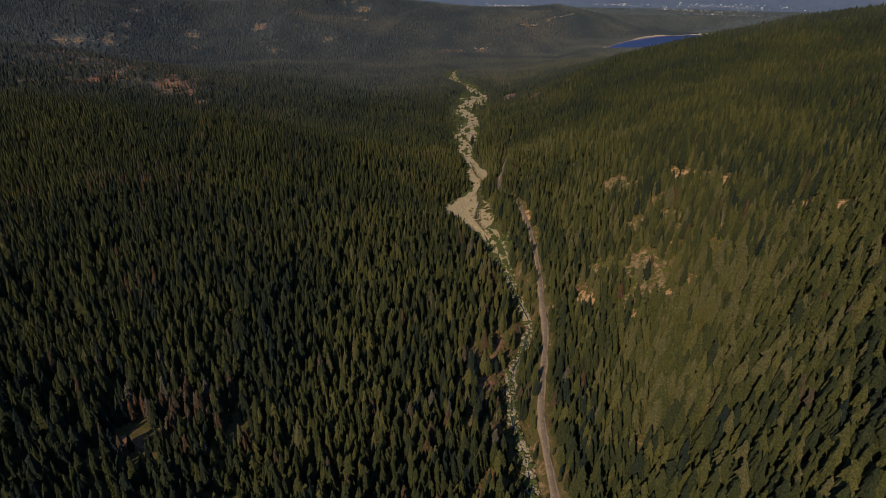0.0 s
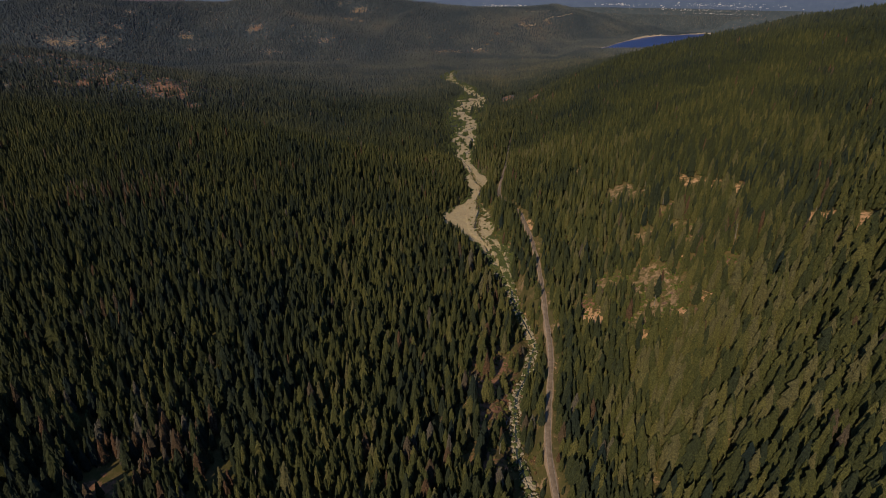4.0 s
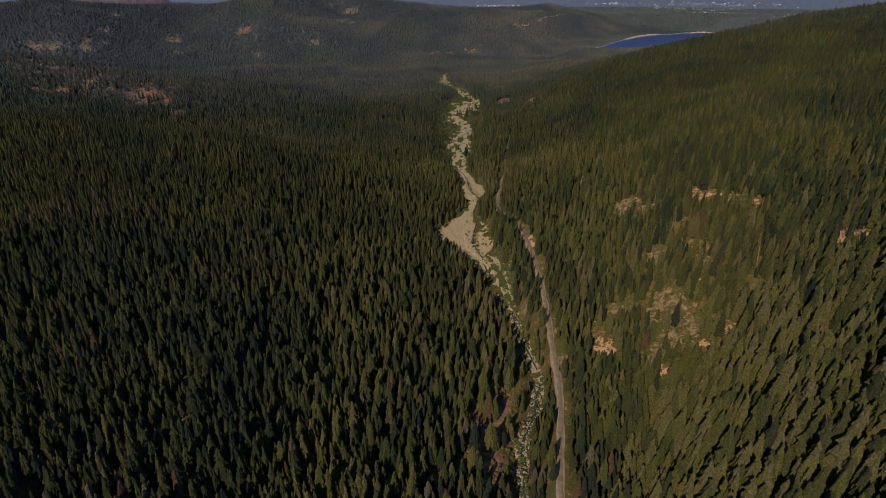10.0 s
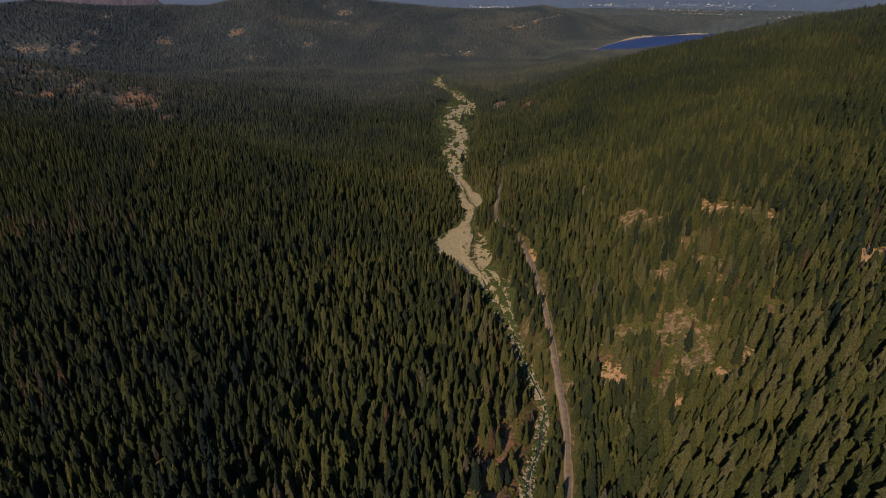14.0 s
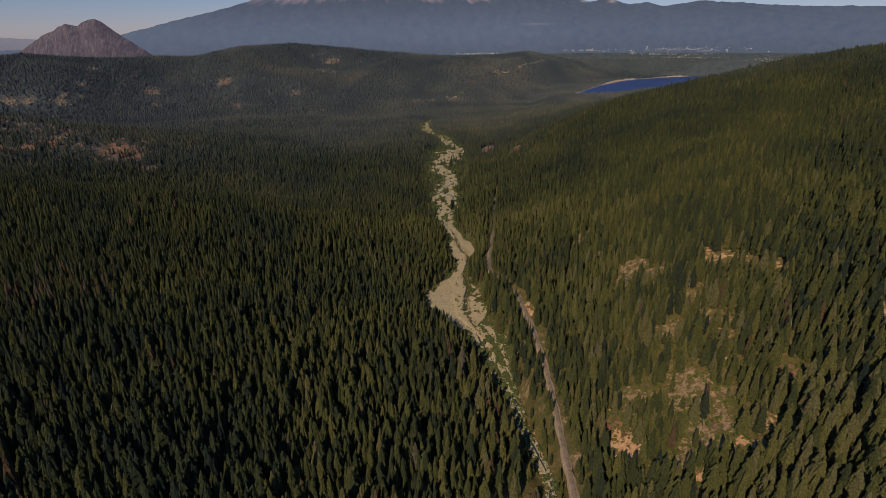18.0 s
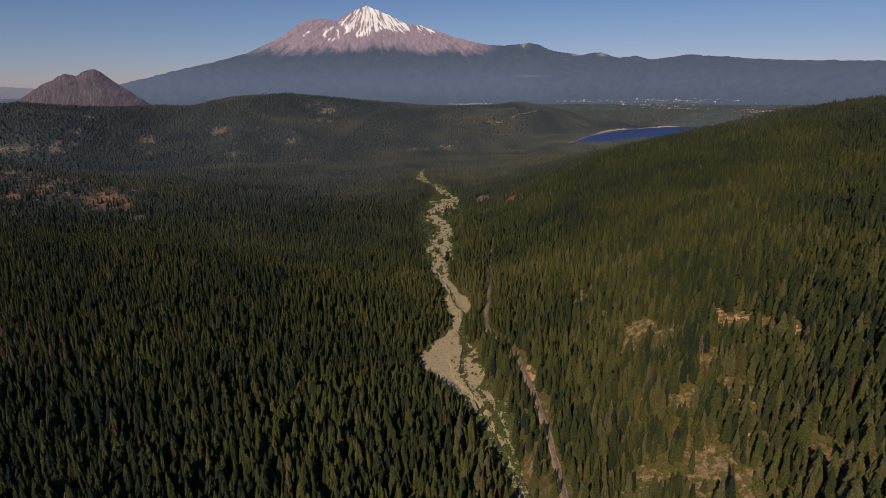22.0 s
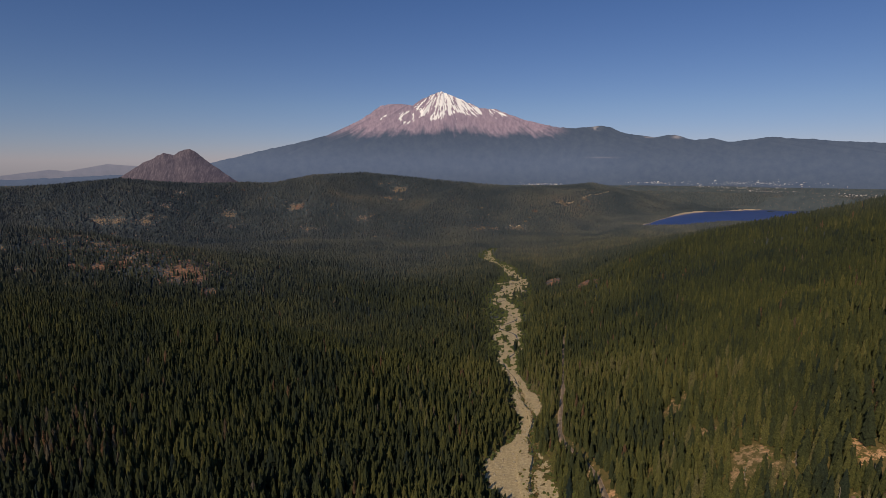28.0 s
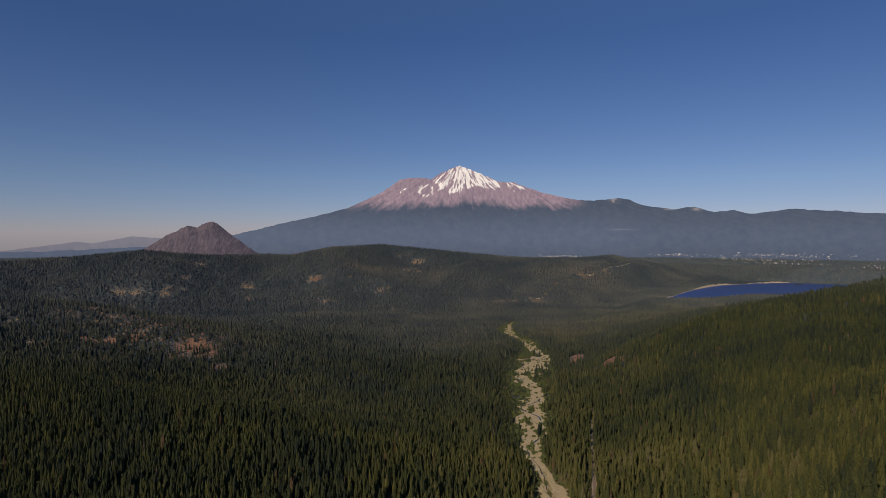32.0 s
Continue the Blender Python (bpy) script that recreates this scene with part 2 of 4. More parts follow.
line_paint = plain_material("worn_road_paint", [(0.4, (0.305, 0.268, 0.220)), (0.75, (0.610, 0.561, 0.464))], 3.0, 0.8)
sand = plain_material("lake_shore_sand", [(0.3, (0.38, 0.30, 0.20)), (0.7, (0.55, 0.45, 0.32))], 18.0, 0.95)


def ground_material():
    m, n, l, b = shader("forest_ground", 0.95, 0.1)
    duff = ramp(n, l, noise_node(n, l, 7.0, 8.0, 0.75), [(0.3, (0.072, 0.078, 0.026)), (0.5, (0.125, 0.102, 0.042)), (0.70, (0.22, 0.15, 0.08))])
    wide = ramp(n, l, noise_node(n, l, 160.0, 3.0), [(0.35, (0.75, 0.85, 0.8)), (0.65, (1.15, 1.1, 1.0))])
    duff = mix(n, l, 1.0, duff, wide, "MULTIPLY")
    # dark floor of the far woods, with distance haze put into its blue-grey
    hazed_floor = ramp(n, l, noise_node(n, l, 35.0, 6.0), [(0.3, (0.049, 0.065, 0.076)), (0.7, (0.081, 0.098, 0.102))])
    duff = mix(n, l, named(n, "brush"), duff, hazed_floor)
    grit = noise_node(n, l, 3.0, 8.0, 0.75)
    orange = ramp(n, l, grit, [(0.3, (0.366, 0.207, 0.104)), (0.5, (0.561, 0.329, 0.171)), (0.7, (0.732, 0.488, 0.281))])
    russet = ramp(n, l, grit, [(0.3, (0.170, 0.084, 0.050)), (0.5, (0.265, 0.138, 0.082)), (0.7, (0.37, 0.215, 0.132))])
    tan = ramp(n, l, grit, [(0.3, (0.19, 0.13, 0.068)), (0.5, (0.31, 0.21, 0.115)), (0.7, (0.46, 0.33, 0.195))])
    rag = noise_node(n, l, 5.0, 6.0, 0.75)
    out = duff
    for which, col in (("soil_tan", tan), ("soil_russet", russet), ("soil_orange", orange)):
        edge = calc(n, l, "ADD", named(n, which), calc(n, l, "MULTIPLY", calc(n, l, "SUBTRACT", rag, 0.5), 3.6))
        cut = n.new("ShaderNodeMapRange")
        cut.inputs["From Min"].default_value, cut.inputs["From Max"].default_value = 0.42, 0.62
        l.new(edge, cut.inputs["Value"])
        out = mix(n, l, cut.outputs[0], out, col)
    l.new(out, b.inputs["Base Color"])
    bump(n, l, b, grit, 0.7, 0.5)
    return m


def water_material(name, deep, rough):
    m, n, l, b = shader(name, rough, 0.5)
    l.new(ramp(n, l, noise_node(n, l, 160.0, 3.0), [(0.35, deep), (0.65, tuple(v * 1.3 for v in deep))]), b.inputs["Base Color"])
    bump(n, l, b, noise_node(n, l, 2.0, 3.0), 0.15, 0.2)
    return m


earth = ground_material()
lake_water = water_material("lake_water", (0.014, 0.045, 0.19), 0.35)
creek_water = water_material("creek_water", (0.035, 0.05, 0.045), 0.12)


# ---- mesh helpers ----
def raw_mesh(name, verts, faces, materials, which=None, floats=(), smooth=False):
    """A mesh from arrays: faces all of one size. floats: (name, one value a vertex)."""
    me = bpy.data.meshes.new(name)
    k = faces.shape[1]
    me.vertices.add(len(verts))
    me.vertices.foreach_set("co", np.ascontiguousarray(verts, np.float32).ravel())
    me.loops.add(faces.size)
    me.loops.foreach_set("vertex_index", np.ascontiguousarray(faces, np.int32).ravel())
    me.polygons.add(len(faces))
    me.polygons.foreach_set("loop_start", np.arange(0, faces.size, k, dtype=np.int32))
    for m in materials:
        me.materials.append(m)
    if which is not None:
        me.polygons.foreach_set("material_index", np.ascontiguousarray(which, np.int32))
    me.polygons.foreach_set("use_smooth", np.full(len(faces), smooth))
    for label, values in floats:
        me.attributes.new(label, "FLOAT", "POINT").data.foreach_set("value", np.ascontiguousarray(values, np.float32))
    me.update(calc_edges=True)
    return me


def lattice(nu, nv):
    """Quads of a grid of nu by nv vertices."""
    i = (np.arange(nu - 1)[:, None] * nv + np.arange(nv - 1)[None]).ravel()
    return np.stack([i, i + nv, i + nv + 1, i + 1], 1)


def part(name, mesh, parent, label=""):
    ob = new(name, mesh)
    ob.parent = parent
    return tagged(ob, label)


# ---- bare patches of soil and rock: x, y, radius ----
ORANGE = [(254, 603, 7), (252, 588, 5), (264, 592, 5), (260, 574, 5), (268, 584, 4), (276, 574, 6), (245, 612, 4), (281, 547, 6), (216, 409, 6), (206, 419, 6), (314, 474, 14), (308, 484, 9), (330, 465, 12), (340, 456, 11), (328, 444, 7), (128, 445, 12), (134, 433, 10), (188, 411, 5), (217, 408, 4), (207, 414, 3), (289, 560, 6),
          (103, 630, 9), (102, 645, 6), (102, 699, 5), (158, 402, 6), (218, 211, 6), (117, 1220, 7)]
NEAR_RUSSET = [(235, 446, 11), (240, 430, 11), (-179, 248, 9), (127, 461, 9), (239, 432, 9), (234, 448, 6), (252, 426, 6), (31, 426, 20), (35, 402, 22),
    (42, 376, 18), (38, 350, 15), (-169, 335, 9), (-208, 414, 5), (28, 252, 14), (30, 300, 12), (26, 330, 10), (22, 446, 9), (40, 470, 9),
    (44, 520, 9)]
FAR_RUSSET = [(62, 659, 8), (205, 1924, 26), (-97, 1749, 16), (-326, 589, 17), (-369, 629, 9), (-695, 1490, 50), (-650, 1455, 28), (-590, 1388, 20), (196, 1720, 26),
    (242, 1505, 32), (214, 1512, 24), (270, 1498, 24), (-110, 1735, 22), (-590, 2258, 22), (-925, 3050, 28), (-1190, 2851, 20), (40, 560, 10)]
RUSSET = NEAR_RUSSET + FAR_RUSSET
NEAR_TAN = [(190, 529, 9), (221, 523, 10), (183, 467, 17), (179, 427, 14), (165, 421, 10), (156, 411, 12), (190, 450, 10), (221, 558, 9), (188, 522, 6),
    (148, 482, 8), (220, 519, 5), (224, 496, 6), (98, 479, 5), (132, 269, 7), (62, 270, 6), (62, 256, 6), (63, 288, 4), (97, 476, 5), (96, 441, 7),
    (76, 530, 7), (80, 536, 5), (147, 477, 11), (182, 477, 12), (176, 432, 12), (165, 416, 10), (181, 430, 10), (162, 544, 5)]
FAR_TAN = [(179, 729, 11), (169, 710, 9), (183, 672, 9), (187, 615, 9), (198, 592, 8), (178, 604, 7), (164, 847, 8), (183, 743, 8), (197, 623, 10),
    (207, 606, 8), (90, 664, 7), (-690, 1588, 26), (-1060, 1640, 24), (-960, 1640, 25), (-445, 3342, 24), (-581, 1389, 24), (-1034, 1537, 20),
    (-976, 1598, 22), (-845, 1606, 22), (-1659, 2583, 20), (-1511, 2726, 20), (-538, 3011, 15), (572, 3595, 18), (-480, 3390, 22), (91, 669, 9),
    (104, 574, 5), (103, 590, 5), (71, 616, 8), (199, 630, 12), (15, 3072, 24), (205, 3131, 24), (-28, 3028, 18)]
TAN = NEAR_TAN + FAR_TAN


# stony clearings on the far wooded hill
CLEARINGS = [(-1665, 2597, 40), (-1603, 2619, 36), (-1505, 2672, 40), (-932, 3047, 55), (-1250, 2971, 46), (-813, 2833, 27), (-584, 2990, 26), (-475, 3537, 60), (-4, 3034, 28),
             (72, 3079, 29), (181, 3111, 36), (477, 3531, 42), (629, 3700, 35), (-279, 2783, 30), (-514, 3343, 44), (-1537, 3026, 34), (-1501, 2852, 24)]
for k, (cx, cy, cr) in enumerate(CLEARINGS):
    TAN.append((cx, cy, cr * 0.7))

# cuts of a logging road on the wooded hill: ends of its straight reaches
LOGGING = [((411, 3474), (549, 3602)), ((500, 3787), (684, 3830)), ((612, 3705), (815, 3916)), ((129, 3110), (234, 3173))]


def logging_near(x, y):
    """How far a place lies from the logging road, in metres."""
    best = np.full(np.shape(x), 1e4)
    for (ax, ay), (bx, by) in LOGGING:
        u = np.clip(((x - ax) * (bx - ax) + (y - ay) * (by - ay)) / ((bx - ax) ** 2 + (by - ay) ** 2), 0, 1)
        best = np.minimum(best, np.hypot(x - ax - u * (bx - ax), y - ay - u * (by - ay)))
    return best


# small far clearings on the wooded hill, strewn by angle and distance from the hub
strew = np.random.default_rng(17)
for k in range(90):
    a, d = radians(strew.uniform(-9, 42)), strew.uniform(2650, 3450)
    (TAN if k % 3 else RUSSET).append((HUB[0] - math.sin(a) * d, HUB[1] + math.cos(a) * d, strew.uniform(6, 15)))
for k in range(34):
    a, d = radians(strew.uniform(27, 43)), strew.uniform(1330, 1800)
    (RUSSET if k % 3 else TAN).append((HUB[0] - math.sin(a) * d, HUB[1] + math.cos(a) * d, strew.uniform(10, 22)))
for k in range(30):
    TAN.append((strew.normal(205, 42), strew.normal(480, 75), strew.uniform(2.5, 6)))


def open_slope(x, y):
    """The brushy, thinly wooded part of the right flank, 0 to 1."""
    return np.exp(-((x - 178) / 62) ** 2 - ((y - 455) / 85) ** 2)


def patch(x, y, spots, most=0.72):
    best = np.zeros(np.shape(x))
    for cx, cy, r in spots:
        best = np.maximum(best, np.clip(1.05 - 0.7 * np.hypot(x - cx, y - cy) / r, 0, most))
    return best


# ---- ground: one sheet to the horizon ----
def build_ground():
    az = np.concatenate([np.linspace(-180, -60, 40)[:-1], np.linspace(-60, 60, 250), np.linspace(60, 180, 40)[1:]])
    r = np.concatenate([[0, 20, 40], np.geomspace(60, 2400, 200), np.linspace(2400, 4650, 90)[1:]])
    a, rr = np.meshgrid(np.radians(az), r, indexing="ij")
    x, y = HUB[0] - np.sin(a) * rr, HUB[1] + np.cos(a) * rr
    z = land(x, y)
    # the creek lies in a shallow trough
    d = np.abs(x - river_x(y))
    z -= 0.9 * (1 - step(river_half(y), river_half(y) + 8, d)) * (y < 2600)
    x, y, z = x.ravel(), y.ravel(), z.ravel()
    # the brush value grows with distance and brings in the haze-tinted floor
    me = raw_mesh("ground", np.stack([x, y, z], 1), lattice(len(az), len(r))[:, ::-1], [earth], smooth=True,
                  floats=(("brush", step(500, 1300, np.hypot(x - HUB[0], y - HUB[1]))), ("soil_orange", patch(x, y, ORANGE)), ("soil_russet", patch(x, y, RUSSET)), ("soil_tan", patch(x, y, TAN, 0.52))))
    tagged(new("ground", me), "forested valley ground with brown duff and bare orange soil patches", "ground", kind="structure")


build_ground()


# ---- creek: gravel bed, water, boulders ----
def bed_inside(x, y):
    """How far inside the gravel a place lies, about 1 in the middle and 0 at its ragged edge."""
    u = (x - river_x(y)) / river_half(y)
    k = 1 - np.abs(u) + (0.3 + 0.15 * step(820, 900, y)) * grain(x, y, 14, 11) + 0.2 * grain(x, y, 5, 12)
    # braids: gravel threads between wooded islands
    threads = np.full(np.shape(u), 9.0)
    for far, wave, at, wide in ((0.55, 52.0, 0.3, 0.22), (0.7, 37.0, 2.4, 0.16), (0.45, 81.0, 4.4, 0.24)):
        c = far * np.sin(y / wave + at + 0.8 * grain(y, y * 0 + at, 120, 16))
        threads = np.minimum(threads, np.abs(u - c) - wide * (1 + 0.5 * grain(y, y * 0 - at, 45, 17)))
    islands = step(960, 1060, y) * (threads * 4.2 + 1.0 * grain(x, y * 0.45, 13, 14) + 0.28 + 0.25 * step(1350, 1550, y))
    # stony, bushy reach below the bar, with a sand ribbon on its right edge
    stony = (1 - step(632, 662, y)) * (0.80 + 0.85 * grain(x, y, 6, 15)) * (1 - step(0.45, 0.65, u) * step(540, 560, y))
    # bushy strip along the stream where it crosses the bar, and a tongue of trees from the left bank
    thread = step(640, 665, y) * (1 - step(930, 960, y)) * (np.exp(-((x - stream_x(y) - 1.5) / (3.2 + 1.5 * grain(x, y, 16, 19))) ** 2) * (0.62 + 0.9 * grain(x, y, 5, 20)))
    return k - 1.2 * np.clip(islands, 0, 1) - np.clip(stony, 0, 1) - np.clip(thread, 0, 1)


def build_creek():
    ys = np.concatenate([np.arange(-110, 1000, 1.7), np.arange(1000, 2580, 3.2)])
    us = np.linspace(-1.35, 1.35, 57)
    Y, U = np.meshgrid(ys, us, indexing="ij")
    X = river_x(Y) + U * river_half(Y)
    Z = land(X, Y) + 0.25 + 0.28 * grain(X, Y, 9, 21) + 0.16 * grain(X, Y, 3.5, 22)
    Z = np.maximum(Z, river_z(Y) - 0.4) + 0.35
    f = lattice(len(ys), len(us))
    keep = bed_inside(X, Y).ravel()[f].mean(1) > np.where(Y.ravel()[f].mean(1) < 650, 0.22, 0.08)
    me = raw_mesh("creek_bed", np.stack([X.ravel(), Y.ravel(), Z.ravel()], 1), f[keep][:, ::-1], [gravel], smooth=True)
    tagged(new("creek_bed", me), "pale tan gravel and cobble bed of a braided mountain creek", "gravel", kind="structure")
    # the thin stream wanders over the gravel
    ys = np.arange(-110, 2560, 2.5)
    mid = stream_x(ys) + 0.8 * grain(ys, ys * 0, 12, 34)
    wide = (0.75 + 0.45 * grain(ys, ys * 0 + 5, 17, 32)) * (1 + 0.5 * step(1000, 1100, ys))
    us = np.linspace(-1, 1, 4)
    X = mid[:, None] + us[None] * wide[:, None]
    Y = np.repeat(ys[:, None], 4, 1)
    Z = np.maximum(land(X, Y) + 0.25 + 0.28 * grain(X, Y, 9, 21), river_z(Y) - 0.4).max(1, keepdims=True) + 0.75 + 0 * X
    me = raw_mesh("stream", np.stack([X.ravel(), Y.ravel(), Z.ravel()], 1), lattice(len(ys), 4)[:, ::-1], [creek_water], smooth=True)
    tagged(new("stream_water", me), "thin clear stream winding over the gravel bed", "water", kind="structure")


def rock_form(seed, sub=1):
    bm = bmesh.new()
    bmesh.ops.create_icosphere(bm, subdivisions=sub, radius=1.0)
    rs = np.random.default_rng(seed)
    for v in bm.verts:
        v.co *= 0.72 + 0.5 * rs.random()
        v.co.z *= 0.68
    me = bpy.data.meshes.new("boulder")
    bm.to_mesh(me)
    bm.free()
    return me


def mesh_arrays(me):
    v = np.empty(len(me.vertices) * 3)
    me.vertices.foreach_get("co", v)
    f = np.empty(len(me.polygons) * 3, int)
    me.loops.foreach_get("vertex_index", f)
    return v.reshape(-1, 3), f.reshape(-1, 3)


def scatter(name, forms, spots, materials, label, category, tint=None, more=None):
    """Joins many copies of small forms (verts, tris) into one mesh. spots: x, y, z, width, height, turn, form."""
    vs, fs, ms, ts, ds, base = [], [], [], [], [], 0
    for k, (v, f, mi) in enumerate(forms):
        s = spots[spots[:, 6] == k]
        if not len(s):
            continue
        c, q = np.cos(s[:, 5])[:, None], np.sin(s[:, 5])[:, None]
        x = (v[None, :, 0] * c - v[None, :, 1] * q) * s[:, 3:4] + s[:, 0:1]
        y = (v[None, :, 0] * q + v[None, :, 1] * c) * s[:, 3:4] + s[:, 1:2]
        z = v[None, :, 2] * s[:, 4:5] + s[:, 2:3]
        vs.append(np.stack([x, y, z], 2).reshape(-1, 3))
        fs.append((f[None] + (np.arange(len(s)) * len(v))[:, None, None]).reshape(-1, 3) + base)
        ms.append(np.tile(mi, len(s)))
        if tint is not None:
            ts.append(np.repeat(tint[spots[:, 6] == k], len(v)))
        if more is not None:
            ds.append(np.repeat(more[1][spots[:, 6] == k], len(v)))
        base += len(s) * len(v)
    me = raw_mesh(name, np.concatenate(vs), np.concatenate(fs), materials, np.concatenate(ms),
                  ((("tint", np.concatenate(ts)),) if tint is not None else ()) + (((more[0], np.concatenate(ds)),) if more is not None else ()))
    return tagged(new(name, me), label, category, kind="stuff")


build_creek()
ROCKS = [rock_form(s) for s in (1, 2, 3, 4)]


def build_boulders():
    rs = np.random.default_rng(21)
    y = np.concatenate([rs.uniform(-60, 560, 6800), rs.uniform(540, 670, 1300), rs.uniform(650, 1500, 4200)])
    x = river_x(y) + rs.uniform(-1.2, 1.2, len(y)) * river_half(y)
    ok = (bed_inside(x, y) > -0.05) | ((y < 655) & (np.abs(x - river_x(y)) < river_half(y) * 1.1) & (rs.random(len(y)) < 0.55))
    ok &= (y < 660) | (np.abs(x - stream_x(y)) < 9) | (rs.random(len(y)) < 0.4)
    x, y = x[ok], y[ok]
    w = np.where(y < 640, rs.gamma(2.0, 0.20, len(x)), rs.gamma(2.2, 0.24, len(x))) + 0.22
    w = np.minimum(w, 1.9)
    z = np.maximum(land(x, y), river_z(y) - 0.4) + 0.5 + 0.15 * w
    spots = np.stack([x, y, z, w, w, rs.uniform(0, 6.28, len(x)), rs.integers(0, 4, len(x))], 1)
    big = np.argsort(-w * (y < 480) * (y > 230))[:90]
    for m in ROCKS:
        m.materials.append(stone)
    for i in big:
        ob = new("boulder", ROCKS[int(spots[i, 6])])
        ob.matrix_world = Matrix.LocRotScale(Vector(spots[i, :3]), Euler((0, 0, spots[i, 5])), Vector((w[i], w[i] * 0.9, w[i])))
        tagged(ob, "large pale granite boulder in the creek bed", "boulder", "boulders in the creek")
    rest = np.delete(spots, big, 0)
    forms = [(*mesh_arrays(m), np.zeros(len(m.polygons), int)) for m in ROCKS]
    scatter("creek_cobbles", forms, rest, [stone], "pale cobbles and boulders strewn along the creek", "rocks")


build_boulders()


# ---- road ----
def ribbon(name, xs, ys, zs, offs, lift, mats, ragged=0.0, smooth=True):
    """A strip along a line with given side offsets and heights above it."""
    dx, dy = np.gradient(xs), np.gradient(ys)
    ln = np.hypot(dx, dy)
    nx, ny = dy / ln, -dx / ln
    o = offs[None] * (1 + ragged * grain(ys[:, None] + 40 * np.sign(offs[None]), offs[None] * 0, 7, 18))
    X = xs[:, None] + nx[:, None] * o
    Y = ys[:, None] + ny[:, None] * o
    Z = zs[:, None] + lift[None] + 0 * X
    return raw_mesh(name, np.stack([X.ravel(), Y.ravel(), Z.ravel()], 1), lattice(len(xs), len(offs))[:, ::-1], mats, smooth=smooth)


def smooth_line(v, n=9):
    return np.convolve(np.pad(v, n // 2, mode="edge"), np.ones(n) / n, "valid")


def build_road():
    ys = np.arange(-120, 1300, 3.0)
    xs = smooth_line(road_x(ys), 13)
    zs = smooth_line(np.max([land(xs + o, ys) for o in (-4, 0, 4)], 0), 15) + 0.35
    f = np.array
    tagged(new("road_shoulder", ribbon("road_shoulder", xs, ys, zs, f([-2.7, -2.1, -1.6, 1.6, 2.2, 3.2]), f([-2.6, -0.25, -0.06, -0.06, -0.15, -1.5]), [shoulder_dirt], 0.35)),
           "pale dirt shoulder along the mountain road", "shoulder", kind="structure")
    tagged(new("road", ribbon("road", xs, ys, zs, f([-1.8, -1.75, 0, 1.75, 1.8]), f([-0.1, 0, 0.06, 0, -0.1]), [asphalt], 0.10)),
           "two-lane grey-brown asphalt mountain road", "road", kind="structure")
    for o in (-1.6, 1.6):
        tagged(new("trim_road_line", ribbon("road_line", xs, ys, zs, f([o - 0.09, o + 0.09]), f([0.02, 0.02]), [line_paint])),
               "worn white edge line of the road", "road line", kind="structure")


build_road()


# ---- conifers ----
def conifer_form(seed, tiers, spikes, trunk_sides=5, bare=0.07, slim=1.0):
    """A conifer 1 high and about 0.25 wide: a tapered trunk and drooping whorls of boughs. Material 0 needles, 1 bark."""
    rs = np.random.default_rng(seed)
    v, t, mi = [], [], []
    if trunk_sides:
        for i in range(trunk_sides):
            a = 6.2832 * i / trunk_sides
            v.append((0.012 * math.cos(a), 0.012 * math.sin(a), -0.05))
        v.append((0, 0, 0.9))
        for i in range(trunk_sides):
            t.append((i, (i + 1) % trunk_sides, trunk_sides))
            mi.append(1)
    for k in range(tiers):
        g = (k + 0.15 * rs.random()) / tiers
        top = bare + (1 - bare) * (g + (1 - g) * rs.uniform(0.55, 0.85))
        low = bare + (1 - bare) * g - 0.02
        top = min(top, 1.0) if k < tiers - 1 else 1.0
        w = 0.190 * slim * (1 - g) ** 0.64 * (0.66 + 0.34 * min(1, 3.4 * (g + 0.08))) + 0.008
        c = len(v)
        lean = rs.normal(0, 0.008, 2)
        v.append((lean[0], lean[1], top))
        n = spikes * 2
        turn = rs.random() * 6.28
        for i in range(n):
            a = turn + 6.2832 * i / n + rs.normal(0, 0.10)
            q = w * (rs.uniform(0.88, 1.16) if i % 2 == 0 else rs.uniform(0.60, 0.82))
            h = low + (rs.normal(-0.012, 0.024) if i % 2 == 0 else 0.020 + rs.normal(0, 0.016))
            v.append((q * math.cos(a) + lean[0], q * math.sin(a) + lean[1], h))
        for i in range(n):
            t.append((c, c + 1 + i, c + 1 + (i + 1) % n))
            mi.append(0)
    return np.array(v), np.array(t), np.array(mi)


def far_conifer(seed, sides, tiers):
    rs = np.random.default_rng(seed)
    v, t = [], []
    for k in range(tiers):
        g = k / tiers
        c = len(v)
        v.append((rs.normal(0, 0.01), rs.normal(0, 0.01), 1.0 if k == tiers - 1 else g + 0.62))
        w = 0.205 * (1 - 0.55 * g)
        turn = rs.random() * 6.28
        for i in range(sides):
            a = turn + 6.2832 * i / sides
            q = w * rs.uniform(0.75, 1.2)
            v.append((q * math.cos(a), q * math.sin(a), g * 0.8 + 0.08 + rs.normal(0, 0.03)))
        for i in range(sides):
            t.append((c, c + 1 + i, c + 1 + (i + 1) % sides))
    return np.array(v), np.array(t), np.zeros(len(t), int)


def broad_bush(seed):
    v, f = mesh_arrays(rock_form(seed + 50))
    v = v * [0.5, 0.5, 0.62] + [0, 0, 0.35]
    return v, f, np.zeros(len(f), int)


